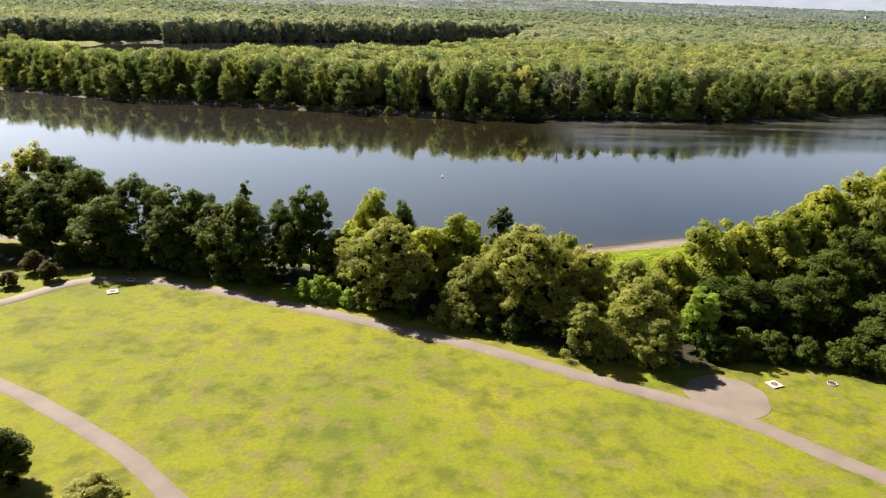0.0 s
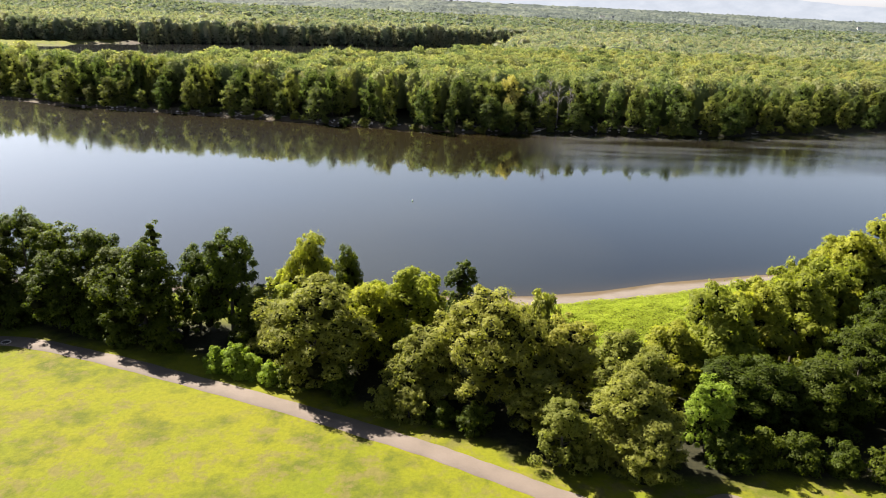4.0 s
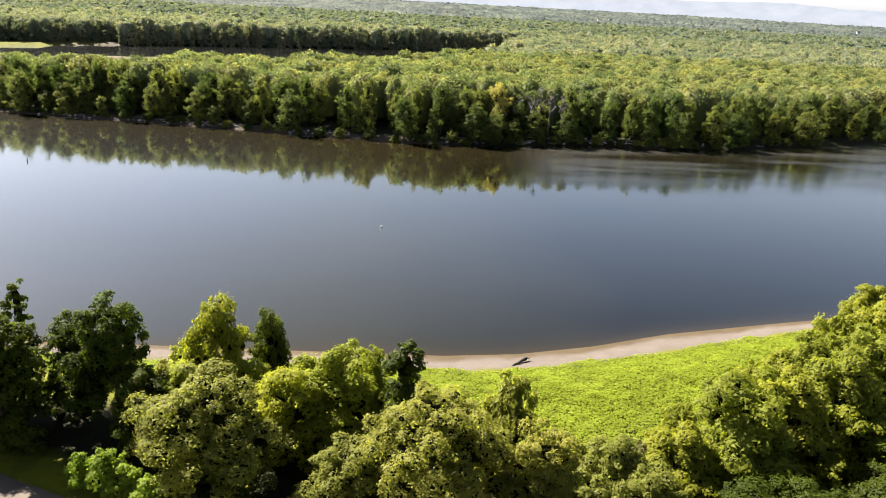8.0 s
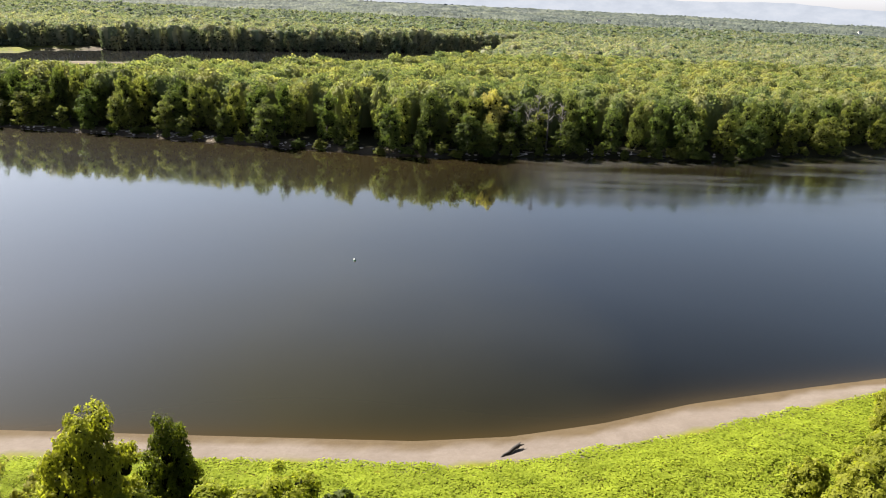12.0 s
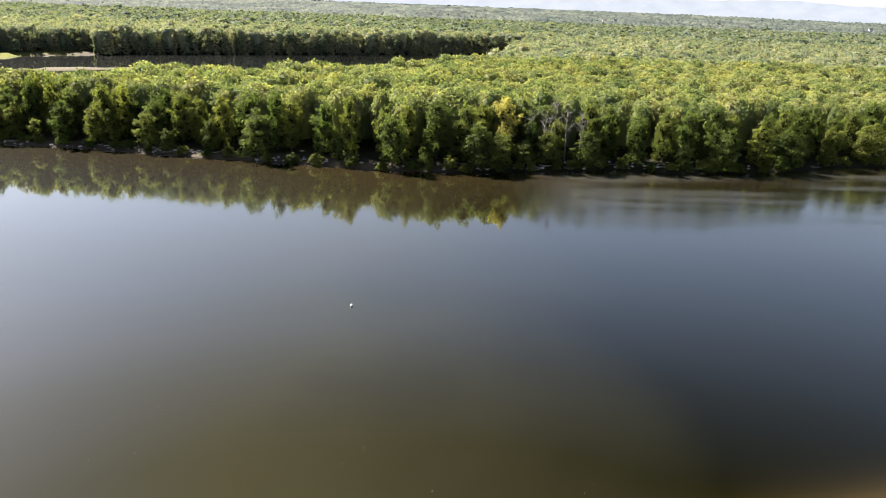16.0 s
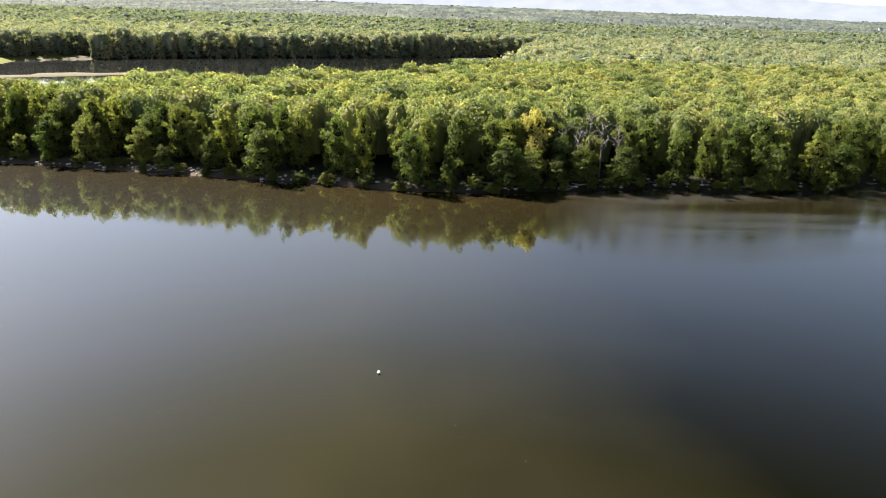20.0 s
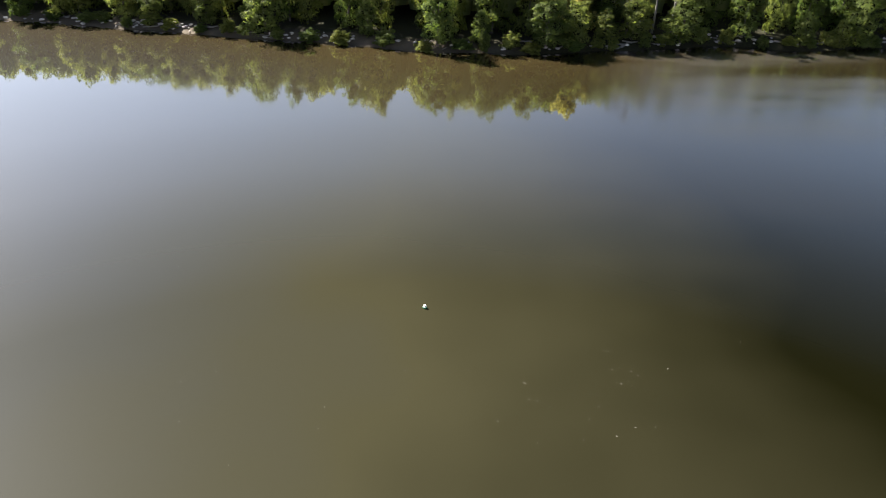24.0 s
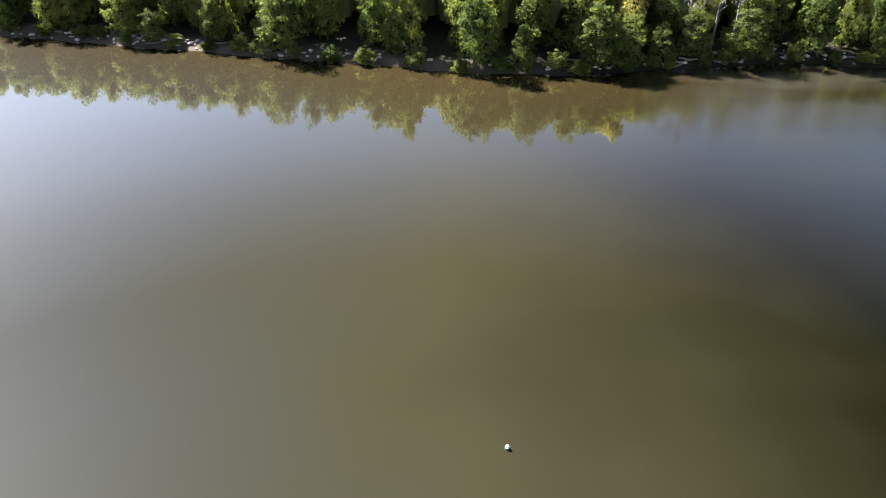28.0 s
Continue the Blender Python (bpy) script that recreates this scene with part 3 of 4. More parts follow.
def ground_sheet():
    xs = np.concatenate([-np.geomspace(4800, 130, 46), np.arange(-126, 130, 2.0), np.geomspace(132, 4800, 46)])
    ys = np.concatenate([-np.geomspace(4800, 40, 16), np.arange(-20, 60, 8.0), np.arange(60, 216, 1.5), np.arange(216, 366, 10.0),
                         np.arange(366, 460, 3.0), np.arange(460, 1060, 12.0), np.geomspace(1080, 4900, 24)])
    gx, gy = np.meshgrid(xs, ys)
    z = land(gx, gy)
    co = np.stack([gx, gy, z], -1).reshape(-1, 3)
    nx, ny = len(xs), len(ys)
    i = (np.arange(ny - 1)[:, None] * nx + np.arange(nx - 1)[None]).ravel()
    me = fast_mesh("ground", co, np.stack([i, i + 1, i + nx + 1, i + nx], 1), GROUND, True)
    x, y = gx.ravel(), gy.ravel()
    e, w = herb_edge(x), near_water(x)
    shore = smooth_step(e - 1.0, e + 0.8, y + 0.6 * wobble(x))
    far_shore = (smooth_step(-0.6, 0.2, z.ravel()) - smooth_step(1.0, 1.8, z.ravel())) * (y > 330)
    marks = {"litter_shade": smooth_step(0, 3, y - belt_front(x) + 0.8 * wobble(x)) * (1 - smooth_step(e - 26, e - 16, y)) + (y > 330) * 1.0,
             "sand": shore * (y < 330) + far_shore * 0.75 * (1 - smooth_step(0, 40, x)),
             "wet": smooth_step(w - 3.4, w - 1.6, y + 0.5 * wobble(x)) * (y < 330) + (far_shore * (x < 20)) * 0.5}
    bar = (y > 500) & (z.ravel() > 0.2) & (z.ravel() < 0.6) & (x < -150)
    marks["litter_shade"] = np.where(bar | ((y > 700) & (y < 850) & (x < -290) & (y < channel_far(x) + 30)), 0, marks["litter_shade"])
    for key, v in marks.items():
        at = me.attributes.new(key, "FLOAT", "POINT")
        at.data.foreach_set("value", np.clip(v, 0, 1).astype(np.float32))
    return tagged(new("ground", me), "sunlit yellow-green meadow sloping to a sandy river beach", "ground", kind="structure")


def water_sheet():
    xs = np.concatenate([-np.geomspace(4800, 320, 14), np.arange(-300, 302, 6.0), np.geomspace(320, 4800, 14)])
    ys = np.concatenate([np.arange(150, 215, 1.6), np.arange(216, 365, 8.0), np.arange(365, 460, 2.5), np.arange(460, 1100, 25.0)])
    gx, gy = np.meshgrid(xs, ys)
    nx, ny = len(xs), len(ys)
    i = (np.arange(ny - 1)[:, None] * nx + np.arange(nx - 1)[None]).ravel()
    me = fast_mesh("river", np.stack([gx, gy, 0 * gx], -1).reshape(-1, 3), np.stack([i, i + 1, i + nx + 1, i + nx], 1), WATER, True)
    bed = land(gx.ravel(), gy.ravel())
    near = np.exp(np.minimum(bed, 0) / 0.45) * 1.0
    off = np.maximum(far_water(gx.ravel()) - gy.ravel(), 0)
    silty = np.exp(-off / 36) * (1 - 0.45 * smooth_step(10, 110, gx.ravel()))
    shallow = np.where(gy.ravel() < 280, near, np.maximum(silty, 0) * (gy.ravel() < 470))
    at = me.attributes.new("shallow", "FLOAT", "POINT")
    at.data.foreach_set("value", np.clip(shallow, 0, 1).astype(np.float32))
    return tagged(new("water", me), "calm brown-green river reflecting sky and trees", "water", kind="structure")


ground_sheet()
water_sheet()


# ---------------------------------------------------------------- paths
def ribbon(points, width, lift):
    """A strip along a smoothed line, laid on the ground."""
    pts = [Vector((x, y)) for x, y in points]
    fine = []
    for i in range(len(pts) - 1):
        p0, p1, p2, p3 = pts[max(i - 1, 0)], pts[i], pts[i + 1], pts[min(i + 2, len(pts) - 1)]
        for k in range(10):
            u = k / 10
            fine.append(0.5 * (2 * p1 + (p2 - p0) * u + (2 * p0 - 5 * p1 + 4 * p2 - p3) * u * u + (3 * p1 - p0 - 3 * p2 + p3) * u ** 3))
    fine.append(pts[-1])
    co = []
    for i, p in enumerate(fine):
        d = (fine[min(i + 1, len(fine) - 1)] - fine[max(i - 1, 0)]).normalized()
        side = Vector((-d.y, d.x))
        wl = width / 2 + 0.07 * math.sin(i * 1.7) + 0.05 * math.sin(i * 0.6)
        wr = width / 2 + 0.07 * math.sin(i * 1.3 + 1) + 0.05 * math.sin(i * 0.5)
        for q, dz in ((p + side * wl, -0.08), (p + side * (wl - 0.08), 0), (p - side * (wr - 0.08), 0), (p - side * wr, -0.08)):
            co.append((q.x, q.y, float(land(q.x, q.y)) + lift + dz))
    faces = [(4 * i + k, 4 * i + k + 1, 4 * i + k + 5, 4 * i + k + 4) for i in range(len(fine) - 1) for k in range(3)]
    return np.array(co), np.array(faces)


WALK_B = [(-130, 96), (-104, 109), (-86, 122.3), (-77, 132.3), (-67, 135), (-52, 130.6), (-37, 124.3), (-20.8, 117), (-5, 109.2), (4, 104.2),
          (12.1, 99.2), (20, 94.6), (27, 90.5), (34.5, 85.4), (41.2, 78.4), (47, 72.6), (60, 60), (74, 46), (90, 30)]
WALK_A = [(-140, 118), (-96, 106), (-70.7, 93.7), (-50, 79.6), (-38.4, 68.7), (-26, 57), (-8, 40), (10, 20)]
co, faces = ribbon([(x, y - 0.35) for x, y in WALK_B], 3.2, 0.06)
tagged(new("path_1", fast_mesh("path", co, faces, ASPHALT)), "winding pinkish-grey asphalt footpath beside the trees", "path", kind="structure")
co, faces = ribbon(WALK_A, 2.6, 0.055)
tagged(new("path_2", fast_mesh("path", co, faces, ASPHALT)), "straight pinkish-grey asphalt footpath across the meadow", "path", kind="structure")


def turning_place():
    co, n = [], 48
    for k in range(n):
        a = 2 * math.pi * k / n
        r_ = 1 + 0.02 * math.sin(5 * a) + 0.015 * math.sin(9 * a + 1)
        x, y = 34.6 + 6.0 * r_ * math.cos(a), 91.8 + 6.3 * r_ * math.sin(a)
        co += [(x, y, float(land(x, y)) - 0.02), (34.6 + (x - 34.6) * 0.985, 91.8 + (y - 91.8) * 0.985, float(land(x, y)) + 0.045)]
    co.append((34.6, 91.8, float(land(34.6, 91.8)) + 0.052))
    bm = bmesh.new()
    vs = [bm.verts.new(c) for c in co]
    for k in range(n):
        a, b = 2 * k, 2 * ((k + 1) % n)
        bm.faces.new((vs[a], vs[b], vs[b + 1], vs[a + 1]))
        bm.faces.new((vs[a + 1], vs[b + 1], vs[-1]))
    me = bpy.data.meshes.new("turning_place")
    bm.to_mesh(me)
    bm.free()
    me.materials.append(ASPHALT)
    tagged(new("pavement", me), "rounded grey asphalt pull-off beside the footpath", "pavement", kind="structure")


turning_place()

# ---------------------------------------------------------------- tree patterns
SHAPES = {  # boughs, clumps a bough, radius, lowest part, outline, bough size, leaf sprays, spray size
    "broad": (24, 12, 4.0, 0.20, round_head, 0.36, 25000, 0.155), "tall": (20, 12, 3.0, 0.12, tall_head, 0.42, 19000, 0.150),
    "spire": (12, 5, 1.5, 0.15, spire_head, 0.60, 5600, 0.15), "bush": (11, 5, 6.5, 0.12, round_head, 0.42, 4200, 0.52),
    "bank": (12, 8, 3.4, 0.16, bank_head, 0.50, 7000, 0.20),
    "great": (40, 11, 4.0, 0.18, round_head, 0.30, 36000, 0.115),
    "inland": (9, 5, 3.6, 0.12, bank_head, 0.50, 2400, 0.34)}


def pattern(kind, seed, mat, droop):
    """Crown and trunk meshes of a tree of one kind, 10 m high and 1 m in crown radius."""
    r = np.random.default_rng(seed)
    big, small, radius, low, outline, share, count, size = SHAPES[kind]
    lb, boughs = lobes_of(r, big, small, 10, radius, low, outline, share)
    cover = np.concatenate([lb, boughs * (1, 1, 1, 1.5, 1.5, 1.55)]) if kind in ("bush", "inland", "bank") else lb
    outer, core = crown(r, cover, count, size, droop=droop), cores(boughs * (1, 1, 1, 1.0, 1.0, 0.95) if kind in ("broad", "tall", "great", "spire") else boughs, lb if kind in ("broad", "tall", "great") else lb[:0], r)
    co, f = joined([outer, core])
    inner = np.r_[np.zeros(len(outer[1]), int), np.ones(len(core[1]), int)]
    tco, tf = trunk_mesh(r, 8.4 if kind != "bush" else 5.5, 0.22, 6)
    wide = float(np.quantile(np.hypot(co[:, 0], co[:, 1]), 0.96))
    co, tco = co / (wide, wide, float(np.quantile(co[:, 2], 0.998)) / 10), tco / (wide, wide, 1)
    return fast_mesh("crown", co, f, mat, inner=inner), fast_mesh("trunk", tco, tf, BARK, True)


PATTERN = {}


def tree(x, y, top, radius, kind, mat, label, group, name="tree", category="tree", seed=0, leaf=None):
    """A tree that stands on the ground at x, y with its top at a height above the river."""
    base = float(land(x, y)) - 0.1
    if kind == "broad" and radius >= 6.4:
        kind = "great"
    key = (kind, seed, mat)
    if key not in PATTERN:
        PATTERN[key] = pattern(kind, 100 + seed, LEAF[mat], {"willow": 0.45, "yellow": 0.25}.get(mat, 0.0))
    s, w = (top - base) / 10.0, radius
    t = thing(name, pose(x, y, base, 0, 0, (x * 37 + y * 91) % 360), label, category, group)
    m = Matrix.Diagonal((w, w, s, 1))
    part("trunk", PATTERN[key][1], None, t, m=m)
    part("crown", PATTERN[key][0], None, t, m=m)
    return t


BELT = "trees of the near river bank"
# x, y, height of the top above the river, crown radius, kind, foliage, seed
NEAR = [
    (-97, 165, 26.2, 8.0, "broad", "olive", 0), (-88, 158, 25.0, 7.0, "broad", "deep", 1), (-80.7, 152, 23.8, 6.5, "broad", "deep", 2),
    (-70, 150, 23.3, 6.5, "broad", "deep", 0), (-64, 147, 22.0, 5.0, "tall", "deep", 0), (-57, 146, 21.5, 5.5, "broad", "deep", 1),
    (-52, 141, 20.0, 5.0, "tall", "deep", 1), (-45.7, 143.4, 24.0, 2.3, "spire", "deep", 0), (-45.4, 136, 22.9, 6.3, "broad", "deep", 0),
    (-38, 140.5, 21.0, 4.0, "tall", "deep", 2), (-32.2, 139, 24.1, 5.0, "tall", "deep", 0), (-27, 134, 17.0, 4.0, "tall", "deep", 1),
    (-20.2, 142, 23.0, 4.6, "broad", "willow", 2), (-14, 146, 20.0, 3.4, "broad", "deep", 0), (-16.8, 124, 22.2, 8.0, "broad", "olive", 1),
    (-9.5, 131, 19.0, 5.0, "broad", "yellow", 1), (-3.5, 132, 21.3, 5.0, "tall", "yellow", 1), (-1, 140, 17.8, 3.8, "tall", "yellow", 0),
    (4.6, 129, 23.8, 2.7, "spire", "deep", 1), (7.6, 118, 23.3, 8.0, "broad", "olive", 2), (18, 134, 17.2, 4.0, "bush", "olive", 1),
    (19.5, 118, 19.9, 4.5, "tall", "olive", 0), (24.7, 105.5, 18.9, 5.2, "broad", "olive", 0), (35.8, 107.2, 16.8, 3.1, "tall", "bright", 0), (15.8, 103.6, 15.6, 3.3, "tall", "olive", 1),
    (43.2, 125, 22.8, 6.5, "tall", "willow", 0), (51, 128, 21.5, 5.5, "tall", "willow", 1), (47, 133, 18.0, 5.0, "tall", "willow", 2),
    (60, 132, 22.0, 6.0, "tall", "willow", 1), (69, 140, 22.0, 6.5, "tall", "willow", 0), (78, 150, 24.0, 7.0, "tall", "willow", 2),
    (93, 160, 24.5, 7.5, "tall", "willow", 0), (85, 145, 22.5, 7.0, "broad", "olive", 1), (105, 166, 25.0, 8.0, "tall", "willow", 1),
    (72, 128, 21.0, 6.5, "broad", "deep", 2), (62, 118, 20.0, 6.5, "broad", "deep", 0), (54, 113, 17.0, 5.5, "broad", "deep", 1),
    (84, 130, 21.0, 7.0, "broad", "deep", 1), (97, 142, 22.5, 8.0, "broad", "olive", 0), (47, 113, 16.5, 5.0, "broad", "deep", 2),
    (41, 114, 16.0, 5.0, "tall", "deep", 0), (67, 107, 16.5, 5.5, "broad", "deep", 0), (79, 113, 18.5, 6.5, "broad", "deep", 2),
    (92, 118, 19.5, 7.0, "broad", "deep", 1), (108, 128, 21.0, 8.0, "broad", "deep", 0), (118, 150, 23.0, 8.0, "broad", "olive", 2),
    (-75, 143, 20.0, 6.0, "broad", "deep", 1), (-90, 149, 22.0, 6.5, "broad", "deep", 0), (-61, 140.5, 19.0, 5.0, "broad", "deep", 2),
    (-104, 154, 24.0, 8.0, "broad", "deep", 1), (-116, 166, 25.0, 8.5, "broad", "olive", 2), (-112, 150, 20.0, 7.0, "broad", "deep", 2),
    (-126, 160, 23.0, 8.0, "broad", "deep", 0), (-22.5, 134.5, 17.5, 4.6, "broad", "yellow", 0), (-8, 141, 15.5, 4.0, "broad", "yellow", 1),
    (-25, 147, 15.0, 4.2, "broad", "yellow", 0), (-15.5, 138, 16.0, 4.0, "tall", "yellow", 1), (3, 138, 14.5, 3.6, "tall", "yellow", 0),
    (11, 127, 17.5, 4.5, "broad", "olive", 1), (-23.5, 130.5, 15.0, 3.8, "broad", "olive", 2), (-1.5, 119, 17.0, 5.0, "broad", "olive", 2),
    (14, 111, 15.5, 4.6, "broad", "olive", 0), (30.5, 117, 16.0, 4.2, "broad", "olive", 2), (36, 122, 17.5, 4.8, "tall", "willow", 1),
    (28, 121, 16.5, 4.4, "tall", "olive", 1), (57, 141, 17.5, 5.0, "tall", "willow", 2), (66, 149, 17.0, 4.6, "tall", "willow", 0),
    (86, 168, 17.5, 4.6, "tall", "willow", 1), (76, 160, 15.0, 4.2, "bush", "willow", 0),
    (26.2, 100.8, 14.5, 3.6, "broad", "olive", 1),
]
WORDS = {"deep": "dark green leafy", "olive": "dull olive-green leafy", "yellow": "yellow-green leafy", "bright": "vivid light green leafy",
         "willow": "yellowish willowy"}
FORMS = {"broad": "broadleaf tree with a broad round crown", "tall": "tall narrow broadleaf tree", "spire": "slender tree rising above its neighbours",
         "bush": "low rounded tree beside the clearing"}
for x, y, top, radius, kind, mat, seed in NEAR:
    tree(x, y, top, radius, kind, mat, f"{WORDS[mat]} {FORMS[kind]}", BELT, seed=seed)

SHRUBS = [
    (-32.0, 126.2, 10.4, 2.0, "bright"), (-29.2, 125.6, 11.0, 2.3, "bright"), (-26.4, 124.6, 10.2, 2.1, "bright"), (-23.4, 123.0, 9.6, 2.0, "bright"),
    (-6.5, 115.0, 10.5, 2.4, "olive"), (-3.0, 114.0, 11.0, 2.6, "olive"), (1.5, 112.5, 9.8, 2.2, "deep"), (5.5, 111.0, 10.2, 2.4, "deep"),
    (19.5, 103.8, 12.6, 2.8, "olive"), (23.2, 103.0, 11.2, 2.4, "olive"), (28.0, 104.0, 10.6, 2.6, "deep"),
    (37.5, 104.0, 11.0, 2.8, "deep"), (42.0, 104.4, 11.6, 3.0, "deep"), (46.8, 104.0, 11.0, 2.8, "deep"), (51.8, 102.6, 10.6, 2.8, "deep"),
    (57.5, 101.0, 11.4, 3.0, "deep"), (63.0, 99.5, 11.0, 3.0, "deep"), (69.0, 98.0, 11.6, 3.2, "deep"),
    (-13.0, 120.0, 11.0, 2.8, "deep"), (-19.5, 122.0, 10.5, 2.6, "deep"), (-42.0, 132.5, 11.8, 3.0, "deep"),
    (-49.0, 135.0, 12.0, 3.0, "deep"), (-55.0, 137.5, 12.2, 3.0, "deep"), (-68.0, 141.0, 12.6, 3.2, "deep"), (-82.0, 143.5, 12.4, 3.2, "deep"),
    (24.0, 131.0, 8.6, 2.4, "straw"), (28.0, 134.0, 7.6, 2.2, "willow"), (33.0, 131.0, 8.2, 2.4, "straw"), (20.5, 127.5, 9.4, 2.6, "straw"), (29.0, 128.0, 9.0, 2.6, "straw"), (25.5, 137.5, 6.8, 2.4, "straw"), (36.0, 134.5, 7.4, 2.4, "straw"), (16.5, 137.0, 7.8, 2.2, "straw"), (39.0, 136.0, 8.6, 2.6, "willow"),
    (13.0, 139.0, 8.6, 2.6, "yellow"), (8.0, 145.0, 7.0, 2.2, "yellow"), (-4.0, 150.0, 7.2, 2.4, "yellow"), (-12.0, 151.5, 8.0, 2.4, "yellow"),
    (-20.0, 152.0, 8.4, 2.6, "yellow"), (-29.0, 151.0, 9.6, 3.0, "olive"), (-38.0, 153.0, 10.5, 3.2, "olive"), (44.0, 142.0, 8.8, 2.8, "willow"),
    (52.0, 148.0, 8.6, 2.8, "willow"), (61.0, 156.0, 8.4, 2.8, "willow"), (70.0, 160.0, 8.0, 2.6, "willow"), (82.0, 172.0, 9.0, 2.8, "willow"),
]
for i, (x, y, top, radius, mat) in enumerate(SHRUBS):
    words = {"bright": "light green shrub at the path's edge", "olive": "dull green shrub under the trees", "deep": "dark green shrub in the trees' shade",
             "straw": "straw-coloured half-bare shrub beside the clearing", "willow": "yellowish shrub beside the clearing", "yellow": "yellow-green shrub near the beach"}
    tree(x, y, top, radius, "bush", mat, words[mat], "shrubs of the near bank", "shrub", "shrub", i % 2)

for x, y, top, radius, mat, label in [
        (-82.0, 133.5, 10.2, 2.0, "rust", "small reddish round tree on the lawn"), (-87.5, 129.8, 9.4, 1.8, "rust", "small reddish round tree on the lawn"),
        (-86.5, 137.5, 10.8, 2.2, "rust", "small reddish tree before the wood"), (-46.5, 67.0, 10.4, 3.4, "olive", "small round olive-green tree beside the footpath"),
        (-58.5, 71.0, 13.5, 4.0, "deep", "dark green round tree beside the footpath")]:
    tree(x, y, top, radius, "broad", mat, label, "small lawn trees", "lawn_tree", "tree", 0)


# ---------------------------------------------------------------- far bank: single trees of the front rows
FAR = "trees of the far river bank"
r = np.random.default_rng(11)
xf = -330.0
far_spots = []
while xf < 430:
    xf += r.uniform(7.5, 13.5)
    for row in range(3 if xf < -85 else 2):
        if row == 0 and r.random() < 0.28:
            continue
        x = xf + r.uniform(-2, 2) + row * 4
        y = far_water(x) + (5.0 if x < -95 else 3.4 if x < 30 else 1.6) + row * 8.0 + r.uniform(-1.2, 2.5)
        top = 2.4 + (r.uniform(7, 18.5) if row == 0 else r.uniform(18.5, 23.5))
        far_spots.append((float(x), float(y), float(top), float(r.uniform(0.20, 0.32) * (top + 3)) if row == 0 else float(r.uniform(4.0, 5.8)), row))
for i, (x, y, top, radius, row) in enumerate(far_spots):
    if abs(x - 48) < 9:
        if row > 0:
            continue
        top = min(top, 14.0)
    if 54 < x < 80:
        top = min(top, 15.0 + 3 * row)
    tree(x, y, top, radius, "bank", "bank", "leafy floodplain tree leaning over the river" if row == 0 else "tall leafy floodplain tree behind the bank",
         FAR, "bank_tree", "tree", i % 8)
for x, y, top, radius, mat, label in [(47.8, 392, 26.0, 5.6, "gold", "pale yellow-green tree standing out of the far bank"),
                                      (39.5, 394, 22.5, 5.0, "bank", "tall leafy floodplain tree behind the bank"),
                                      (55.5, 395, 21.0, 4.6, "bank", "tall leafy floodplain tree behind the bank"),
                                      (47.0, 383.5, 13.0, 4.2, "bank", "leafy floodplain tree leaning over the river")]:
    tree(x, y, top, radius, "bank", mat, label, FAR, "bank_tree", "tree", 2)

xs_ = -240.0
for k in range(52):
    xs_ += float(r.uniform(4.5, 14.5))
    y = float(far_water(xs_)) + (0.9 if xs_ > -95 else 3.5) + float(r.uniform(-0.4, 1.0))
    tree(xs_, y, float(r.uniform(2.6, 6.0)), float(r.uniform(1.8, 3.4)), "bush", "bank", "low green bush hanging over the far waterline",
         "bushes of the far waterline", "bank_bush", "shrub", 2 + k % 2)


def dead_tree(x, y, top, seed):
    rr = np.random.default_rng(seed)
    base = float(land(x, y))
    h = top - base
    pieces = [tube([(0, 0, 0), (0.2, 0.1, h * 0.4), (0.0, 0.4, h * 0.7), (0.5, 0.3, h)], [0.42, 0.32, 0.2, 0.04], 7)]
    for k in range(16):
        u, a = rr.uniform(0.45, 0.95), k * 2.4 + rr.uniform(-0.4, 0.4)
        l = rr.uniform(2.0, 4.8) * (1.25 - 0.6 * u)
        p = np.array([0.1, 0.2, h * u])
        e = p + np.array([math.cos(a) * l, math.sin(a) * l, l * rr.uniform(0.3, 1.0)])
        pieces.append(tube([p, (p + e) / 2 + np.array([0, 0, 0.2]), e], [0.14, 0.09, 0.03], 5))
        for s in range(3):
            q = p + (e - p) * rr.uniform(0.4, 0.9)
            w = q + rr.normal(size=3) * 1.0 + np.array([0, 0, 0.5])
            pieces.append(tube([q, (q + w) / 2, w], [0.06, 0.05, 0.02], 4))
    co, f = joined(pieces)
    t = thing("dead_tree", pose(x, y, base), "bare bleached dead tree on the far bank", "tree", "dead trees")
    part("trunk", fast_mesh("trunk", co, f, PALE_BARK, True), None, t)


for k, (x, y, top) in enumerate([(62, 386.5, 21), (66, 388, 25), (71, 390, 23), (77, 391, 21), (57, 389, 20)]):
    dead_tree(x, y, top, 40 + k)


# ---------------------------------------------------------------- woods: canopy behind the front rows
def scatter(co, faces, spots):
    """Copies of a pattern, as arrays: rows of x, y, z, turn, width, height."""
    spots = np.asarray(spots)
    c, s = np.cos(spots[:, 3])[:, None], np.sin(spots[:, 3])[:, None]
    x = (co[None, :, 0] * c - co[None, :, 1] * s) * spots[:, 4:5] + spots[:, 0:1]
    y = (co[None, :, 0] * s + co[None, :, 1] * c) * spots[:, 4:5] + spots[:, 1:2]
    z = co[None, :, 2] * spots[:, 5:6] + spots[:, 2:3]
    out = np.stack([x, y, z], -1).reshape(-1, 3)
    f = (faces[None] + (np.arange(len(spots)) * len(co))[:, None, None]).reshape(-1, faces.shape[1])
    return out, f


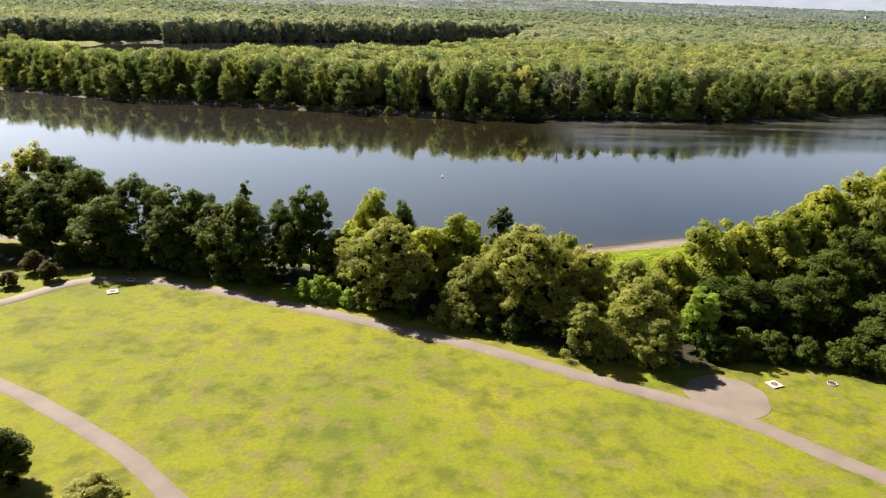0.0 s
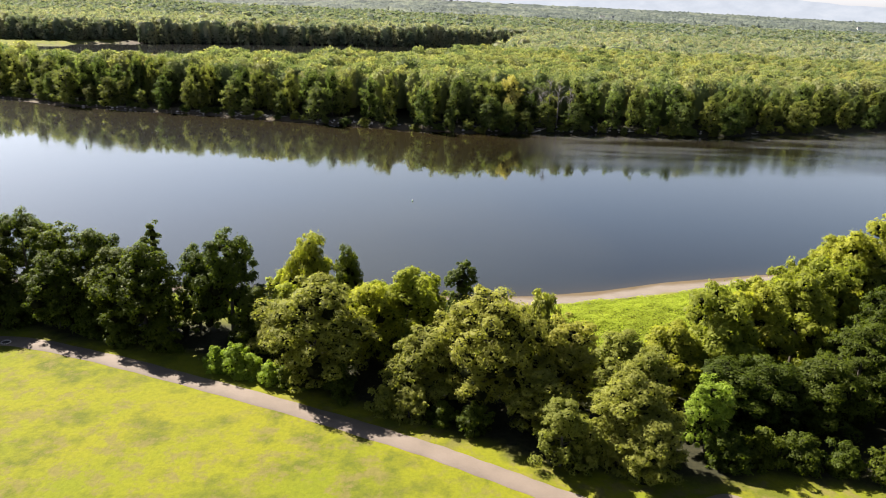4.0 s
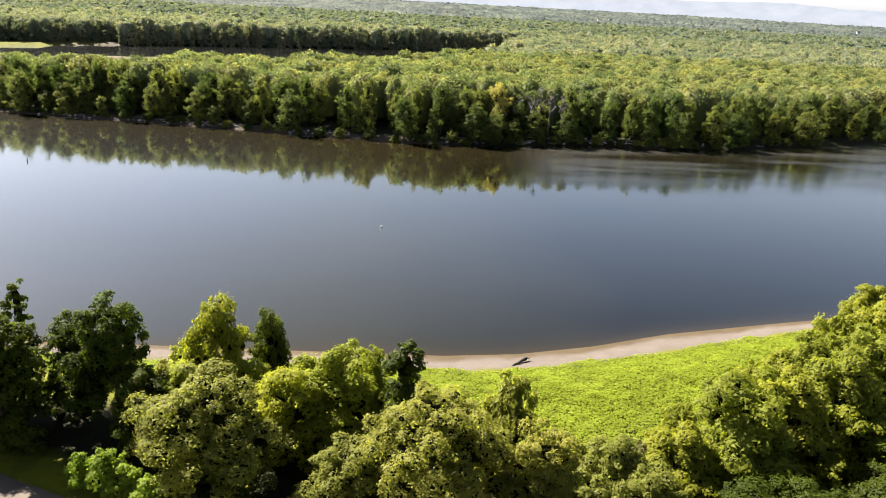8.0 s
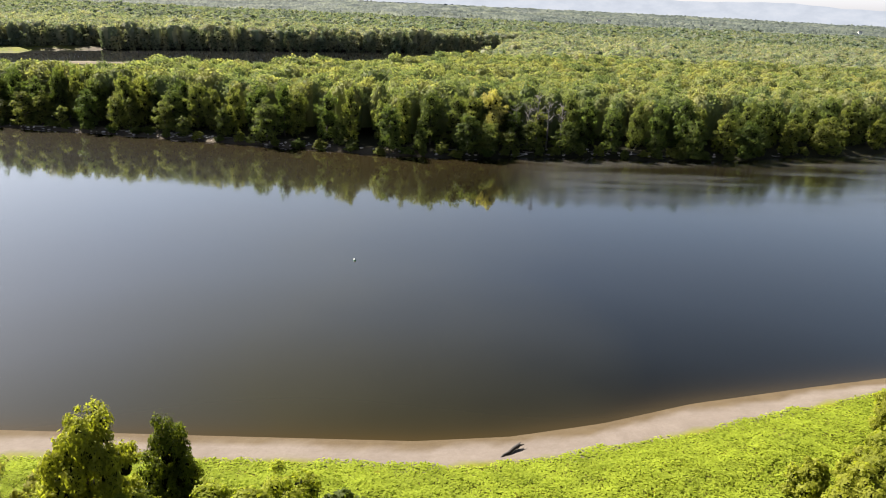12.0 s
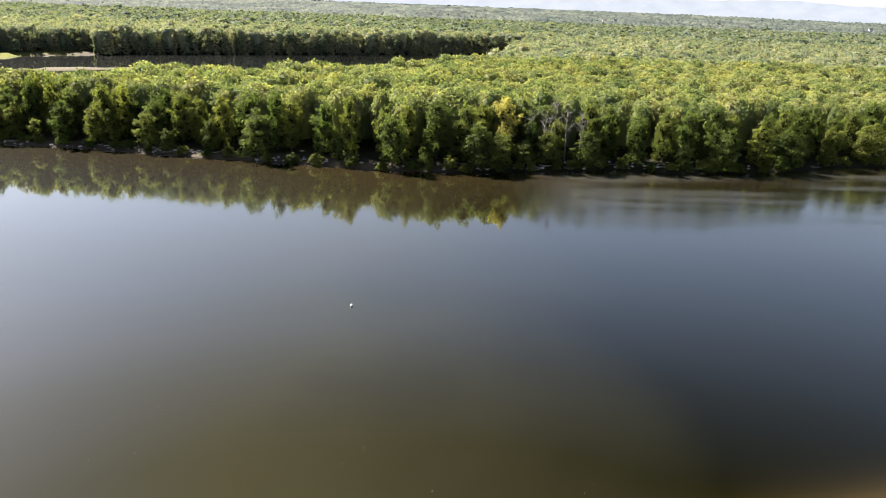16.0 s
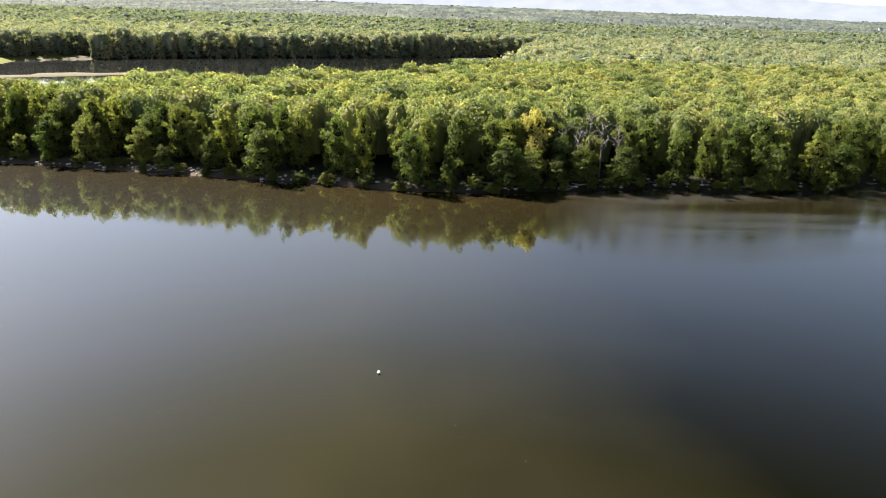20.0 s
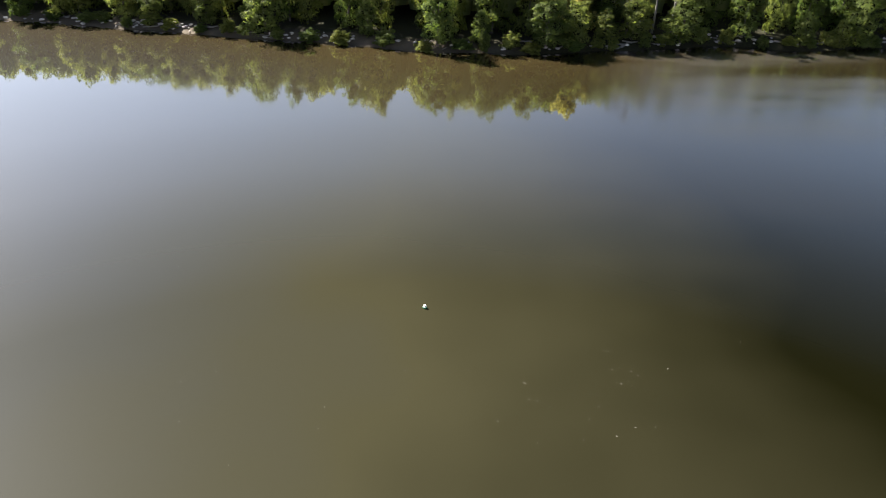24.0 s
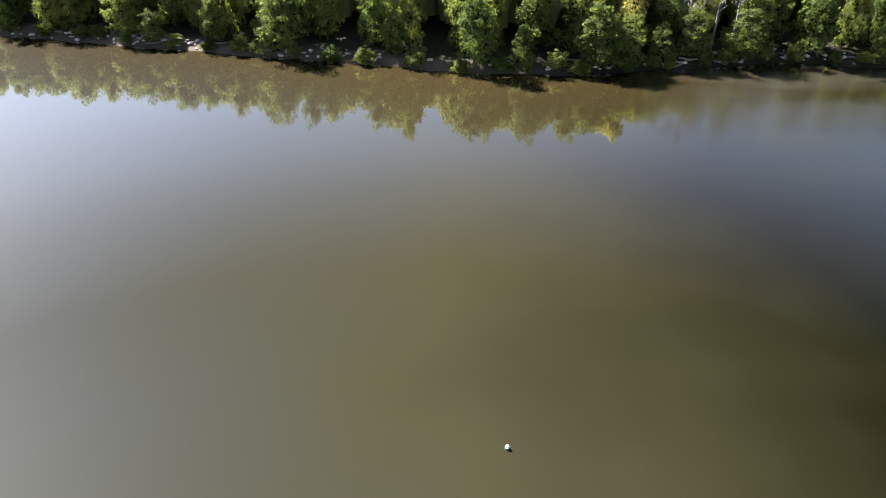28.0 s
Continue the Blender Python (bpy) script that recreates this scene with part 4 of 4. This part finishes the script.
def dome(seed, count, size, segs=14, levels=7, lobes=13):
    """The upper part of a woodland tree, 10 m high and about 4 m in radius: a lumpy head of foliage with leaf sprays over it."""
    rr = np.random.default_rng(seed)
    knobs = rr.normal(size=(lobes, 3))
    knobs[:, 2] = np.abs(knobs[:, 2]) * 0.9 - 0.15
    knobs /= np.linalg.norm(knobs, axis=1, keepdims=True)
    swell = rr.uniform(0.65, 1.0, lobes)
    co = []
    for i in range(levels):
        th = (0.12 + 1.68 * i / (levels - 1))
        for k in range(segs):
            a = 2 * math.pi * (k + 0.5 * (i % 2) + rr.uniform(-0.2, 0.2)) / segs
            v = np.array([math.sin(th) * math.cos(a), math.sin(th) * math.sin(a), math.cos(th)])
            g = 0.66 + 0.40 * (swell * np.exp(-((1 - knobs @ v) / 0.11))).max() + rr.normal() * 0.018
            co.append((4.5 * g * v[0], 4.5 * g * v[1], 6.5 + 3.4 * g * v[2]))
    for k in range(segs):
        x, y, _ = co[(levels - 1) * segs + k]
        co.append((0.7 * x, 0.7 * y, 0.5))
    faces = [(i * segs + k, (i + 1) * segs + k, (i + 1) * segs + (k + 1) % segs, i * segs + (k + 1) % segs) for i in reversed(range(levels)) for k in range(segs)]
    co, faces = np.array(co), np.array(faces)
    body = (co, tris(faces))
    if not count:
        return body
    pick = rr.integers(segs, len(faces), count)
    w = rr.dirichlet((1, 1, 1, 1), count)
    at = (co[faces[pick]] * w[:, :, None]).sum(1)
    out = at - np.array([0, 0, 6.0])
    out /= np.linalg.norm(out, axis=1, keepdims=True)
    at = at + out * rr.uniform(-0.1, 0.75, (count, 1))
    body = ((co - (0, 0, 5.0)) * (0.90, 0.90, 0.92) + (0, 0, 5.0), body[1])
    return joined([body, leaves(rr, at, out * 0.6 + rr.normal(size=(count, 3)) * 0.42 + np.array([0, 0, 0.35]), size, 1.35)])


def fill(x0, x1, y0, y1, step, seed):
    rr = np.random.default_rng(seed)
    gx, gy = np.meshgrid(np.arange(x0, x1, step), np.arange(y0, y1, step * 0.9))
    gx = gx + rr.uniform(-0.42, 0.42, gx.shape) * step
    gy = gy + rr.uniform(-0.42, 0.42, gy.shape) * step
    return gx.ravel(), gy.ravel(), rr


def in_view(x, y, margin=30):
    return np.abs(x + 3) < 0.66 * np.maximum(y + 6, 0) + margin


def wooded(x, y):
    back, cf = island_back(x) + 3, channel_far(x)
    meadow = (x < -285) & (y < cf + 32)
    open_ = (x < 162) & (y > back) & ((y < cf - 1) | meadow)
    return (y > far_water(x) + 22) & ~open_


def woods(name, label, x0, x1, y0, y1, step, patterns, height, seed, mat):
    gx, gy, rr = fill(x0, x1, y0, y1, step, seed)
    ok = wooded(gx, gy) & in_view(gx, gy)
    gx, gy = gx[ok], gy[ok]
    n = len(gx)
    w = step / 6.6 * np.clip(rr.lognormal(0.16, 0.27, n), 0.65, 2.0)
    lift = 1.5 * ripple(gx, gy, 0.045) + rr.normal(size=n) * 1.3 + 2.2 * (w * 6.6 / step - 1.2)
    spots = np.stack([gx, gy, land(gx, gy) + 1.0, rr.uniform(0, 6.28, n), w, (height + lift) / 10], 1)
    pick = rr.integers(0, len(patterns), n)
    used = [k for k in range(len(patterns)) if (pick == k).any()]
    co, f = joined([scatter(patterns[k][0], patterns[k][1], spots[pick == k]) for k in used])
    tagged(new(name, fast_mesh(name, co, f, LEAF[mat], True)), label, "woodland", kind="stuff")


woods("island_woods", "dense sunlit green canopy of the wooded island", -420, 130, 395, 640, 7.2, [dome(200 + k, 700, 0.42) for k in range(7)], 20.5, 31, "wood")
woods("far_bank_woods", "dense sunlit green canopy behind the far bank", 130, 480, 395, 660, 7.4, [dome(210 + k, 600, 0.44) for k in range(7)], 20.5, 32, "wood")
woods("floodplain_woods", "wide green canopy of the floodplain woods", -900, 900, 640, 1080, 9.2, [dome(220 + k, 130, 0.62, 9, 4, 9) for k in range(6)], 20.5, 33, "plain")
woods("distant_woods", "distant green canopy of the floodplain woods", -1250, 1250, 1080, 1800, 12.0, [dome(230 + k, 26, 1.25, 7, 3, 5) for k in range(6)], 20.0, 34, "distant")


INLAND = "trees along the side channel"
r = np.random.default_rng(77)
xc = -520.0
while xc < 158:
    xc += float(r.uniform(6.0, 10.5))
    for row in range(2):
        x = xc + float(r.uniform(-2, 2)) + row * 4
        y = float(channel_far(x)) + (-7.5 if x > -285 else 25.0) + row * 6 + float(r.uniform(-1, 1.5))
        if not bool(in_view(x, y, 12)):
            continue
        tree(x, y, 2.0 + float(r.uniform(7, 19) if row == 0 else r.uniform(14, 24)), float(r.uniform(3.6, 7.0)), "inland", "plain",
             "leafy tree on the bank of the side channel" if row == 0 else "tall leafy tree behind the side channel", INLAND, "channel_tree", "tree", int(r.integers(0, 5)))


def far_canopy():
    """The farthest woods: the tops of a closed, rolling canopy, with fields lying lower between them."""
    rr = np.random.default_rng(61)
    u = np.linspace(-0.78, 0.78, 680)
    ys = np.geomspace(1770, 4740, 190)
    gu, gy = np.meshgrid(u, ys)
    gx = gu * gy + rr.uniform(-2, 2, gu.shape)
    gy = gy + rr.uniform(-4, 4, gy.shape)
    field = smooth_step(0.42, 0.55, ripple(gx, gy * 2.6, 0.0047))
    rise = 14 * smooth_step(2900, 4700, gy) * (1 + 0.6 * ripple(gx, gy, 0.002))
    z = 18 + rr.normal(size=gx.shape) * 3.0 + 2.5 * ripple(gx, gy, 0.021) + rise - 13 * field
    nx, ny = gx.shape[1], gx.shape[0]
    i = (np.arange(ny - 1)[:, None] * nx + np.arange(nx - 1)[None]).ravel()
    co = np.stack([gx, gy, z], -1).reshape(-1, 3)
    co[:nx, 2] = 6
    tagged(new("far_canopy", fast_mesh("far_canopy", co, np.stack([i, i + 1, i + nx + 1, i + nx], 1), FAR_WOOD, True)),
           "far woods and fields towards the horizon, paled by painted haze", "woodland", kind="stuff")


def far_wood_material():
    m, nt, p = nodes_of("far_wood_hazed")
    geo = nt.nodes.new("ShaderNodeNewGeometry")
    belts = nt.nodes.new("ShaderNodeMapping")
    belts.inputs["Scale"].default_value = (1.0, 0.14, 1.0)
    nt.links.new(geo.outputs["Position"], belts.inputs["Vector"])
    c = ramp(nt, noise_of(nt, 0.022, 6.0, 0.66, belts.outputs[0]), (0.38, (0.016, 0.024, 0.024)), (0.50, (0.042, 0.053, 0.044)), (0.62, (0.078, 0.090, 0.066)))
    # blue-grey distance haze mixed into the woods' own colour
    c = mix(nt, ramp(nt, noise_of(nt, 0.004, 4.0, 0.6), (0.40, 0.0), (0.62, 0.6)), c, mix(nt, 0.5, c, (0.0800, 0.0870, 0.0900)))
    nt.links.new(c, p.inputs["Base Color"])
    p.inputs["Roughness"].default_value = 0.9
    p.inputs["Specular IOR Level"].default_value = 0.1
    return m


FAR_WOOD = far_wood_material()
far_canopy()


def distance_backdrop():
    """Hazy low hills at the edge of sight: haze painted in, faintly self-lit."""
    m, nt, p = nodes_of("hazy_hills")
    geo = nt.nodes.new("ShaderNodeNewGeometry")
    sc = nt.nodes.new("ShaderNodeMapping")
    sc.inputs["Scale"].default_value = (1.0, 1.0, 2.5)
    nt.links.new(geo.outputs["Position"], sc.inputs["Vector"])
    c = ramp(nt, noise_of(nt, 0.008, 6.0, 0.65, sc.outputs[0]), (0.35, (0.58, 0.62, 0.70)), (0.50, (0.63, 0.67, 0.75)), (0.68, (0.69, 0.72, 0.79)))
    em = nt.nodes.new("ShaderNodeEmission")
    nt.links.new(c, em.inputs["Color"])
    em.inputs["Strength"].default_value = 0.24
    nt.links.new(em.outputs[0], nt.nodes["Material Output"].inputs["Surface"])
    ang = np.radians(np.arange(-60, 60.01, 0.25))
    deg = np.degrees(ang)
    up = 0.62 + 0.10 * np.sin(deg * 0.31 + 1.2) + 0.05 * np.sin(deg * 0.83) + 0.22 * np.exp(-((deg - 27.5) / 2.6) ** 2) + 0.02 * np.sin(deg * 3.1)
    top = 61 + 4750 * np.tan(np.radians(up))
    x, y = 4750 * np.sin(ang), 4750 * np.cos(ang)
    co = np.concatenate([np.stack([x, y, -5 + 0 * x], 1), np.stack([x, y, top * 0.5], 1), np.stack([x, y, top], 1)])
    n = len(ang)
    i = np.arange(n - 1)
    f = np.concatenate([np.stack([i, i + 1, i + 1 + n, i + n], 1), np.stack([i + n, i + 1 + n, i + 1 + 2 * n, i + 2 * n], 1)])
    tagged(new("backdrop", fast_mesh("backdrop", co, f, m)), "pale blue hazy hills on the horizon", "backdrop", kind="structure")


distance_backdrop()


def far_building(x, y, base, wide, high):
    """A pale building far off among the woods: walls, a low roof and a row of windows."""
    t_ = thing("far_building", pose(x, y, base, 0, 0, 8 * math.sin(x)), "small white building far off among the woods", "building", "far buildings")
    bm = bmesh.new()
    bmesh.ops.create_cube(bm, size=1, matrix=pose(0, 0, high / 2) @ Matrix.Diagonal((wide, wide * 0.5, high, 1)))
    part("wall", bm, WHITE, t_)
    bm = bmesh.new()
    w, d = wide * 0.53, wide * 0.28
    v = [bm.verts.new(c) for c in [(-w, -d, high), (w, -d, high), (w, d, high), (-w, d, high), (-w, 0, high * 1.3), (w, 0, high * 1.3)]]
    for f in [(0, 1, 5, 4), (2, 3, 4, 5), (1, 2, 5), (3, 0, 4), (3, 2, 1, 0)]:
        bm.faces.new([v[k] for k in f])
    part("roof", bm, STONE, t_)
    for k in range(5):
        bm = bmesh.new()
        bmesh.ops.create_cube(bm, size=1, matrix=pose((k - 2) * wide * 0.18, -wide * 0.25, high * 0.55) @ Matrix.Diagonal((wide * 0.09, 0.4, high * 0.3, 1)))
        part("window", bm, DARK_WOOD, t_)


for x, y, base, wide, high in [(590, 2350, 6, 13, 15.5), (622, 2350, 6, 9, 16), (935, 2350, 6, 11, 16), (1390, 2330, 8, 12, 15.5)]:
    far_building(x, y, base, wide, high)


# ---------------------------------------------------------------- low plants of the clearing
def clearing_plants():
    rr = np.random.default_rng(21)
    n = 430000
    x, y = rr.uniform(-60, 115, n), rr.uniform(128, 205, n)
    e = herb_edge(x) + 0.8 + 0.6 * wobble(x)
    inner = belt_front(x) + 24 + 3 * wobble(x * 0.3)
    ok = (y < e - 0.1) & (y > inner) & (rr.random(n) < np.clip((e - y) / 2.5 + 0.25, 0, 1))
    x, y = x[ok], y[ok]
    mound = 0.55 + 0.40 * ripple(x, y, 0.55) + 0.25 * ripple(x + 30, y, 1.5)
    h = np.clip(mound, 0.12, 1.3) * np.clip((herb_edge(x) - y) / 5, 0.3, 1.0)
    z = land(x, y) + h * rr.uniform(0.35, 1.05, len(x))
    nrm = rr.normal(size=(len(x), 3)) * 0.28 + np.array([0, 0, 1.2])
    co, f = leaves(rr, np.stack([x, y, z], 1), nrm, 0.27)
    tagged(new("clearing_plants", fast_mesh("clearing_plants", co, f, LEAF["herb"])), "knee-high bright green leafy plants behind the beach", "plants", kind="stuff")


clearing_plants()


# ---------------------------------------------------------------- things on the water, beach and lawn
def lathe(profile, sides=20):
    bm = bmesh.new()
    rings = [[bm.verts.new((r_ * math.cos(2 * math.pi * k / sides), r_ * math.sin(2 * math.pi * k / sides), z)) for k in range(sides)] for r_, z in profile]
    for a, b in zip(rings, rings[1:]):
        for k in range(sides):
            bm.faces.new((a[k], a[(k + 1) % sides], b[(k + 1) % sides], b[k]))
    bm.faces.new(rings[0][::-1])
    bm.faces.new(rings[-1])
    return bm


def buoy(x, y, s, label):
    t = thing("buoy", pose(x, y, 0, 4, 3, 20), label, "buoy", "channel buoys")
    m = Matrix.Scale(s, 4)
    part("float", lathe([(0.30, -0.5), (0.36, -0.35), (0.36, 0.25), (0.33, 0.32)]), GREEN, t, "green float", m)
    part("cap", lathe([(0.33, 0.32), (0.24, 0.36), (0.22, 0.60), (0.16, 0.68), (0.06, 0.71)]), WHITE, t, "white cap", m)


buoy(-1.5, 248.5, 0.78, "green and white buoy floating in the river")



def marker(x, y):
    t = thing("marker_post", pose(x, y, -0.3), "thin dark marker post standing in the river", "post")
    part("post", lathe([(0.16, -2.0), (0.16, 1.3), (0.13, 1.4)], 10), DARK_WOOD, t)
    part("band", lathe([(0.19, 0.9), (0.20, 0.95), (0.20, 1.2), (0.19, 1.25)], 12), GREEN, t, "green painted band")


marker(-127, 312.5)


def driftwood():
    t = thing("driftwood_log", pose(25.3, 168.3, float(land(25.3, 168.3)) + 0.02, 0, -3, 42), "dark wet driftwood log lying on the sand", "log")
    rr = np.random.default_rng(3)
    pts = [(-2.3, 0, 0.1), (-1.4, 0.1, 0.2), (-0.4, 0.0, 0.22), (0.7, 0.12, 0.25), (1.7, 0.05, 0.22), (2.2, 0.1, 0.25)]
    co, f = tube(pts, [0.12, 0.2, 0.24, 0.27, 0.34, 0.2], 10)
    co = co + rr.normal(size=co.shape) * 0.025
    part("trunk", fast_mesh("trunk", co, f, DARK_WOOD, True), None, t)
    for k, (p, e) in enumerate([((1.7, 0.1, 0.25), (2.6, 0.35, 0.3)), ((1.9, 0.0, 0.25), (2.7, -0.3, 0.2)), ((1.6, 0.1, 0.3), (1.8, 0.2, 0.55))]):
        co, f = tube([p, tuple((a + b) / 2 for a, b in zip(p, e)), e], [0.16, 0.11, 0.04], 7)
        part("root", fast_mesh("root", co, f, DARK_WOOD, True), None, t)


driftwood()


def slab(x, y, turn):
    t = thing("concrete_pad", pose(x, y, float(land(x, y)) + 0.02, 0, 0, turn), "pale square concrete pad with a dark round lid", "pad", "concrete pads")
    bm = bmesh.new()
    bmesh.ops.create_cube(bm, size=1, matrix=Matrix.Translation((0, 0, 0.06)) @ Matrix.Diagonal((2.0, 2.0, 0.2, 1)))
    bmesh.ops.bevel(bm, geom=bm.edges[:], offset=0.03, segments=2, affect="EDGES")
    part("slab", bm, CONCRETE, t)
    part("lid", lathe([(0.52, 0.15), (0.52, 0.20), (0.46, 0.215), (0.1, 0.22)], 24), RUSTED, t, "rusty round iron lid")


slab(43.3, 95.3, 20)
slab(-67.8, 127.9, 25)


def fire_ring(x, y):
    t = thing("fire_ring", pose(x, y, float(land(x, y)), 0, 0, 0), "low ring of pale stones round dark ash", "fire ring", "fire rings")
    n = 14
    for k in range(n):
        a = 2 * math.pi * k / n
        bm = bmesh.new()
        bmesh.ops.create_cube(bm, size=1, matrix=Matrix.Diagonal((0.17, 0.27, 0.24, 1)))
        bmesh.ops.bevel(bm, geom=bm.edges[:], offset=0.05, segments=2, affect="EDGES")
        part("stone", bm, STONE, t, m=pose(0.68 * math.cos(a), 0.68 * math.sin(a), 0.06, 0, 0, math.degrees(a) + 4 * math.sin(k * 3)))
    part("ash", lathe([(0.60, -0.05), (0.60, 0.05), (0.45, 0.07), (0.1, 0.08)], 20), DARK_WOOD, t, "dark ash bed")


fire_ring(52.6, 95.8)
fire_ring(-66.6, 134.0)


def shore_pieces():
    """Pale stones and drift logs along the far waterline."""
    rr = np.random.default_rng(9)
    shapes = []
    for k in range(4):
        bm = bmesh.new()
        bmesh.ops.create_icosphere(bm, subdivisions=1, radius=0.5)
        for v in bm.verts:
            v.co = Vector((v.co.x * 1.5, v.co.y, v.co.z * 0.6)) * (1 + 0.25 * math.sin(v.co.x * 9 + k * 2) * math.cos(v.co.y * 7 + k))
        me = bpy.data.meshes.new("stone")
        bm.to_mesh(me)
        bm.free()
        me.materials.append(STONE)
        shapes.append(me)
    logs = []
    for k in range(3):
        co, f = tube([(-1.5, 0, 0), (-0.4, 0.15, 0.05), (0.6, 0.0, 0.1), (1.5, 0.2, 0.3)], [0.10, 0.16, 0.15, 0.06], 7)
        logs.append(fast_mesh("drift_log", co + rr.normal(size=co.shape) * 0.02, f, PALE_BARK, True))
    for k in range(280):
        x = rr.uniform(-250, 190) if k % 3 else rr.choice([-111, -90, -46, -24, -35, 62, 75, 95, -76]) + rr.normal() * 4
        y = far_water(x) + 0.35 * wobble(x * 0.7) + rr.uniform(0.6, 4.5)
        z = float(land(x, y))
        if k % 4 == 0:
            ob = tagged(new("drift_log", logs[k % 3]), "bleached drift log on the far waterline", "log", "drift logs of the far bank")
            ob.matrix_basis = pose(x, y, z + 0.12, 0, 0, rr.uniform(-50, 50)) @ Matrix.Scale(rr.uniform(0.8, 2.2), 4)
        else:
            ob = tagged(new("shore_stone", shapes[k % 4]), "pale stone at the far waterline", "stone", "stones of the far bank")
            ob.matrix_basis = pose(x, y, z + 0.1, 0, 0, rr.uniform(0, 360)) @ Matrix.Scale(rr.uniform(0.5, 1.5), 4)


shore_pieces()


def flecks():
    """Leaves and foam flecks adrift on the water."""
    rr = np.random.default_rng(14)
    c = []
    for cx, cy, n, sp in [(-20, 196, 12, 8), (10, 196, 14, 6), (30, 196, 5, 8), (24, 236, 14, 4), (20, 228, 12, 5), (-25, 228, 6, 12), (14, 232, 8, 8), (-10, 215, 14, 30), (0, 240, 14, 30)]:
        c.append(np.stack([rr.normal(cx, sp, n), rr.normal(cy, sp * 0.6, n), np.full(n, 0.012)], 1))
    co, f = leaves(rr, np.concatenate(c), np.tile([0.0, 0.0, 1.0], (sum(map(len, c)), 1)) + rr.normal(size=(sum(map(len, c)), 3)) * 0.05, 0.075)
    co[:, 2] = np.maximum(co[:, 2], 0.006)
    tagged(new("floating_leaves", fast_mesh("floating_leaves", co, f, CONCRETE)), "pale leaf flecks adrift on the river", "leaves", kind="stuff")


flecks()
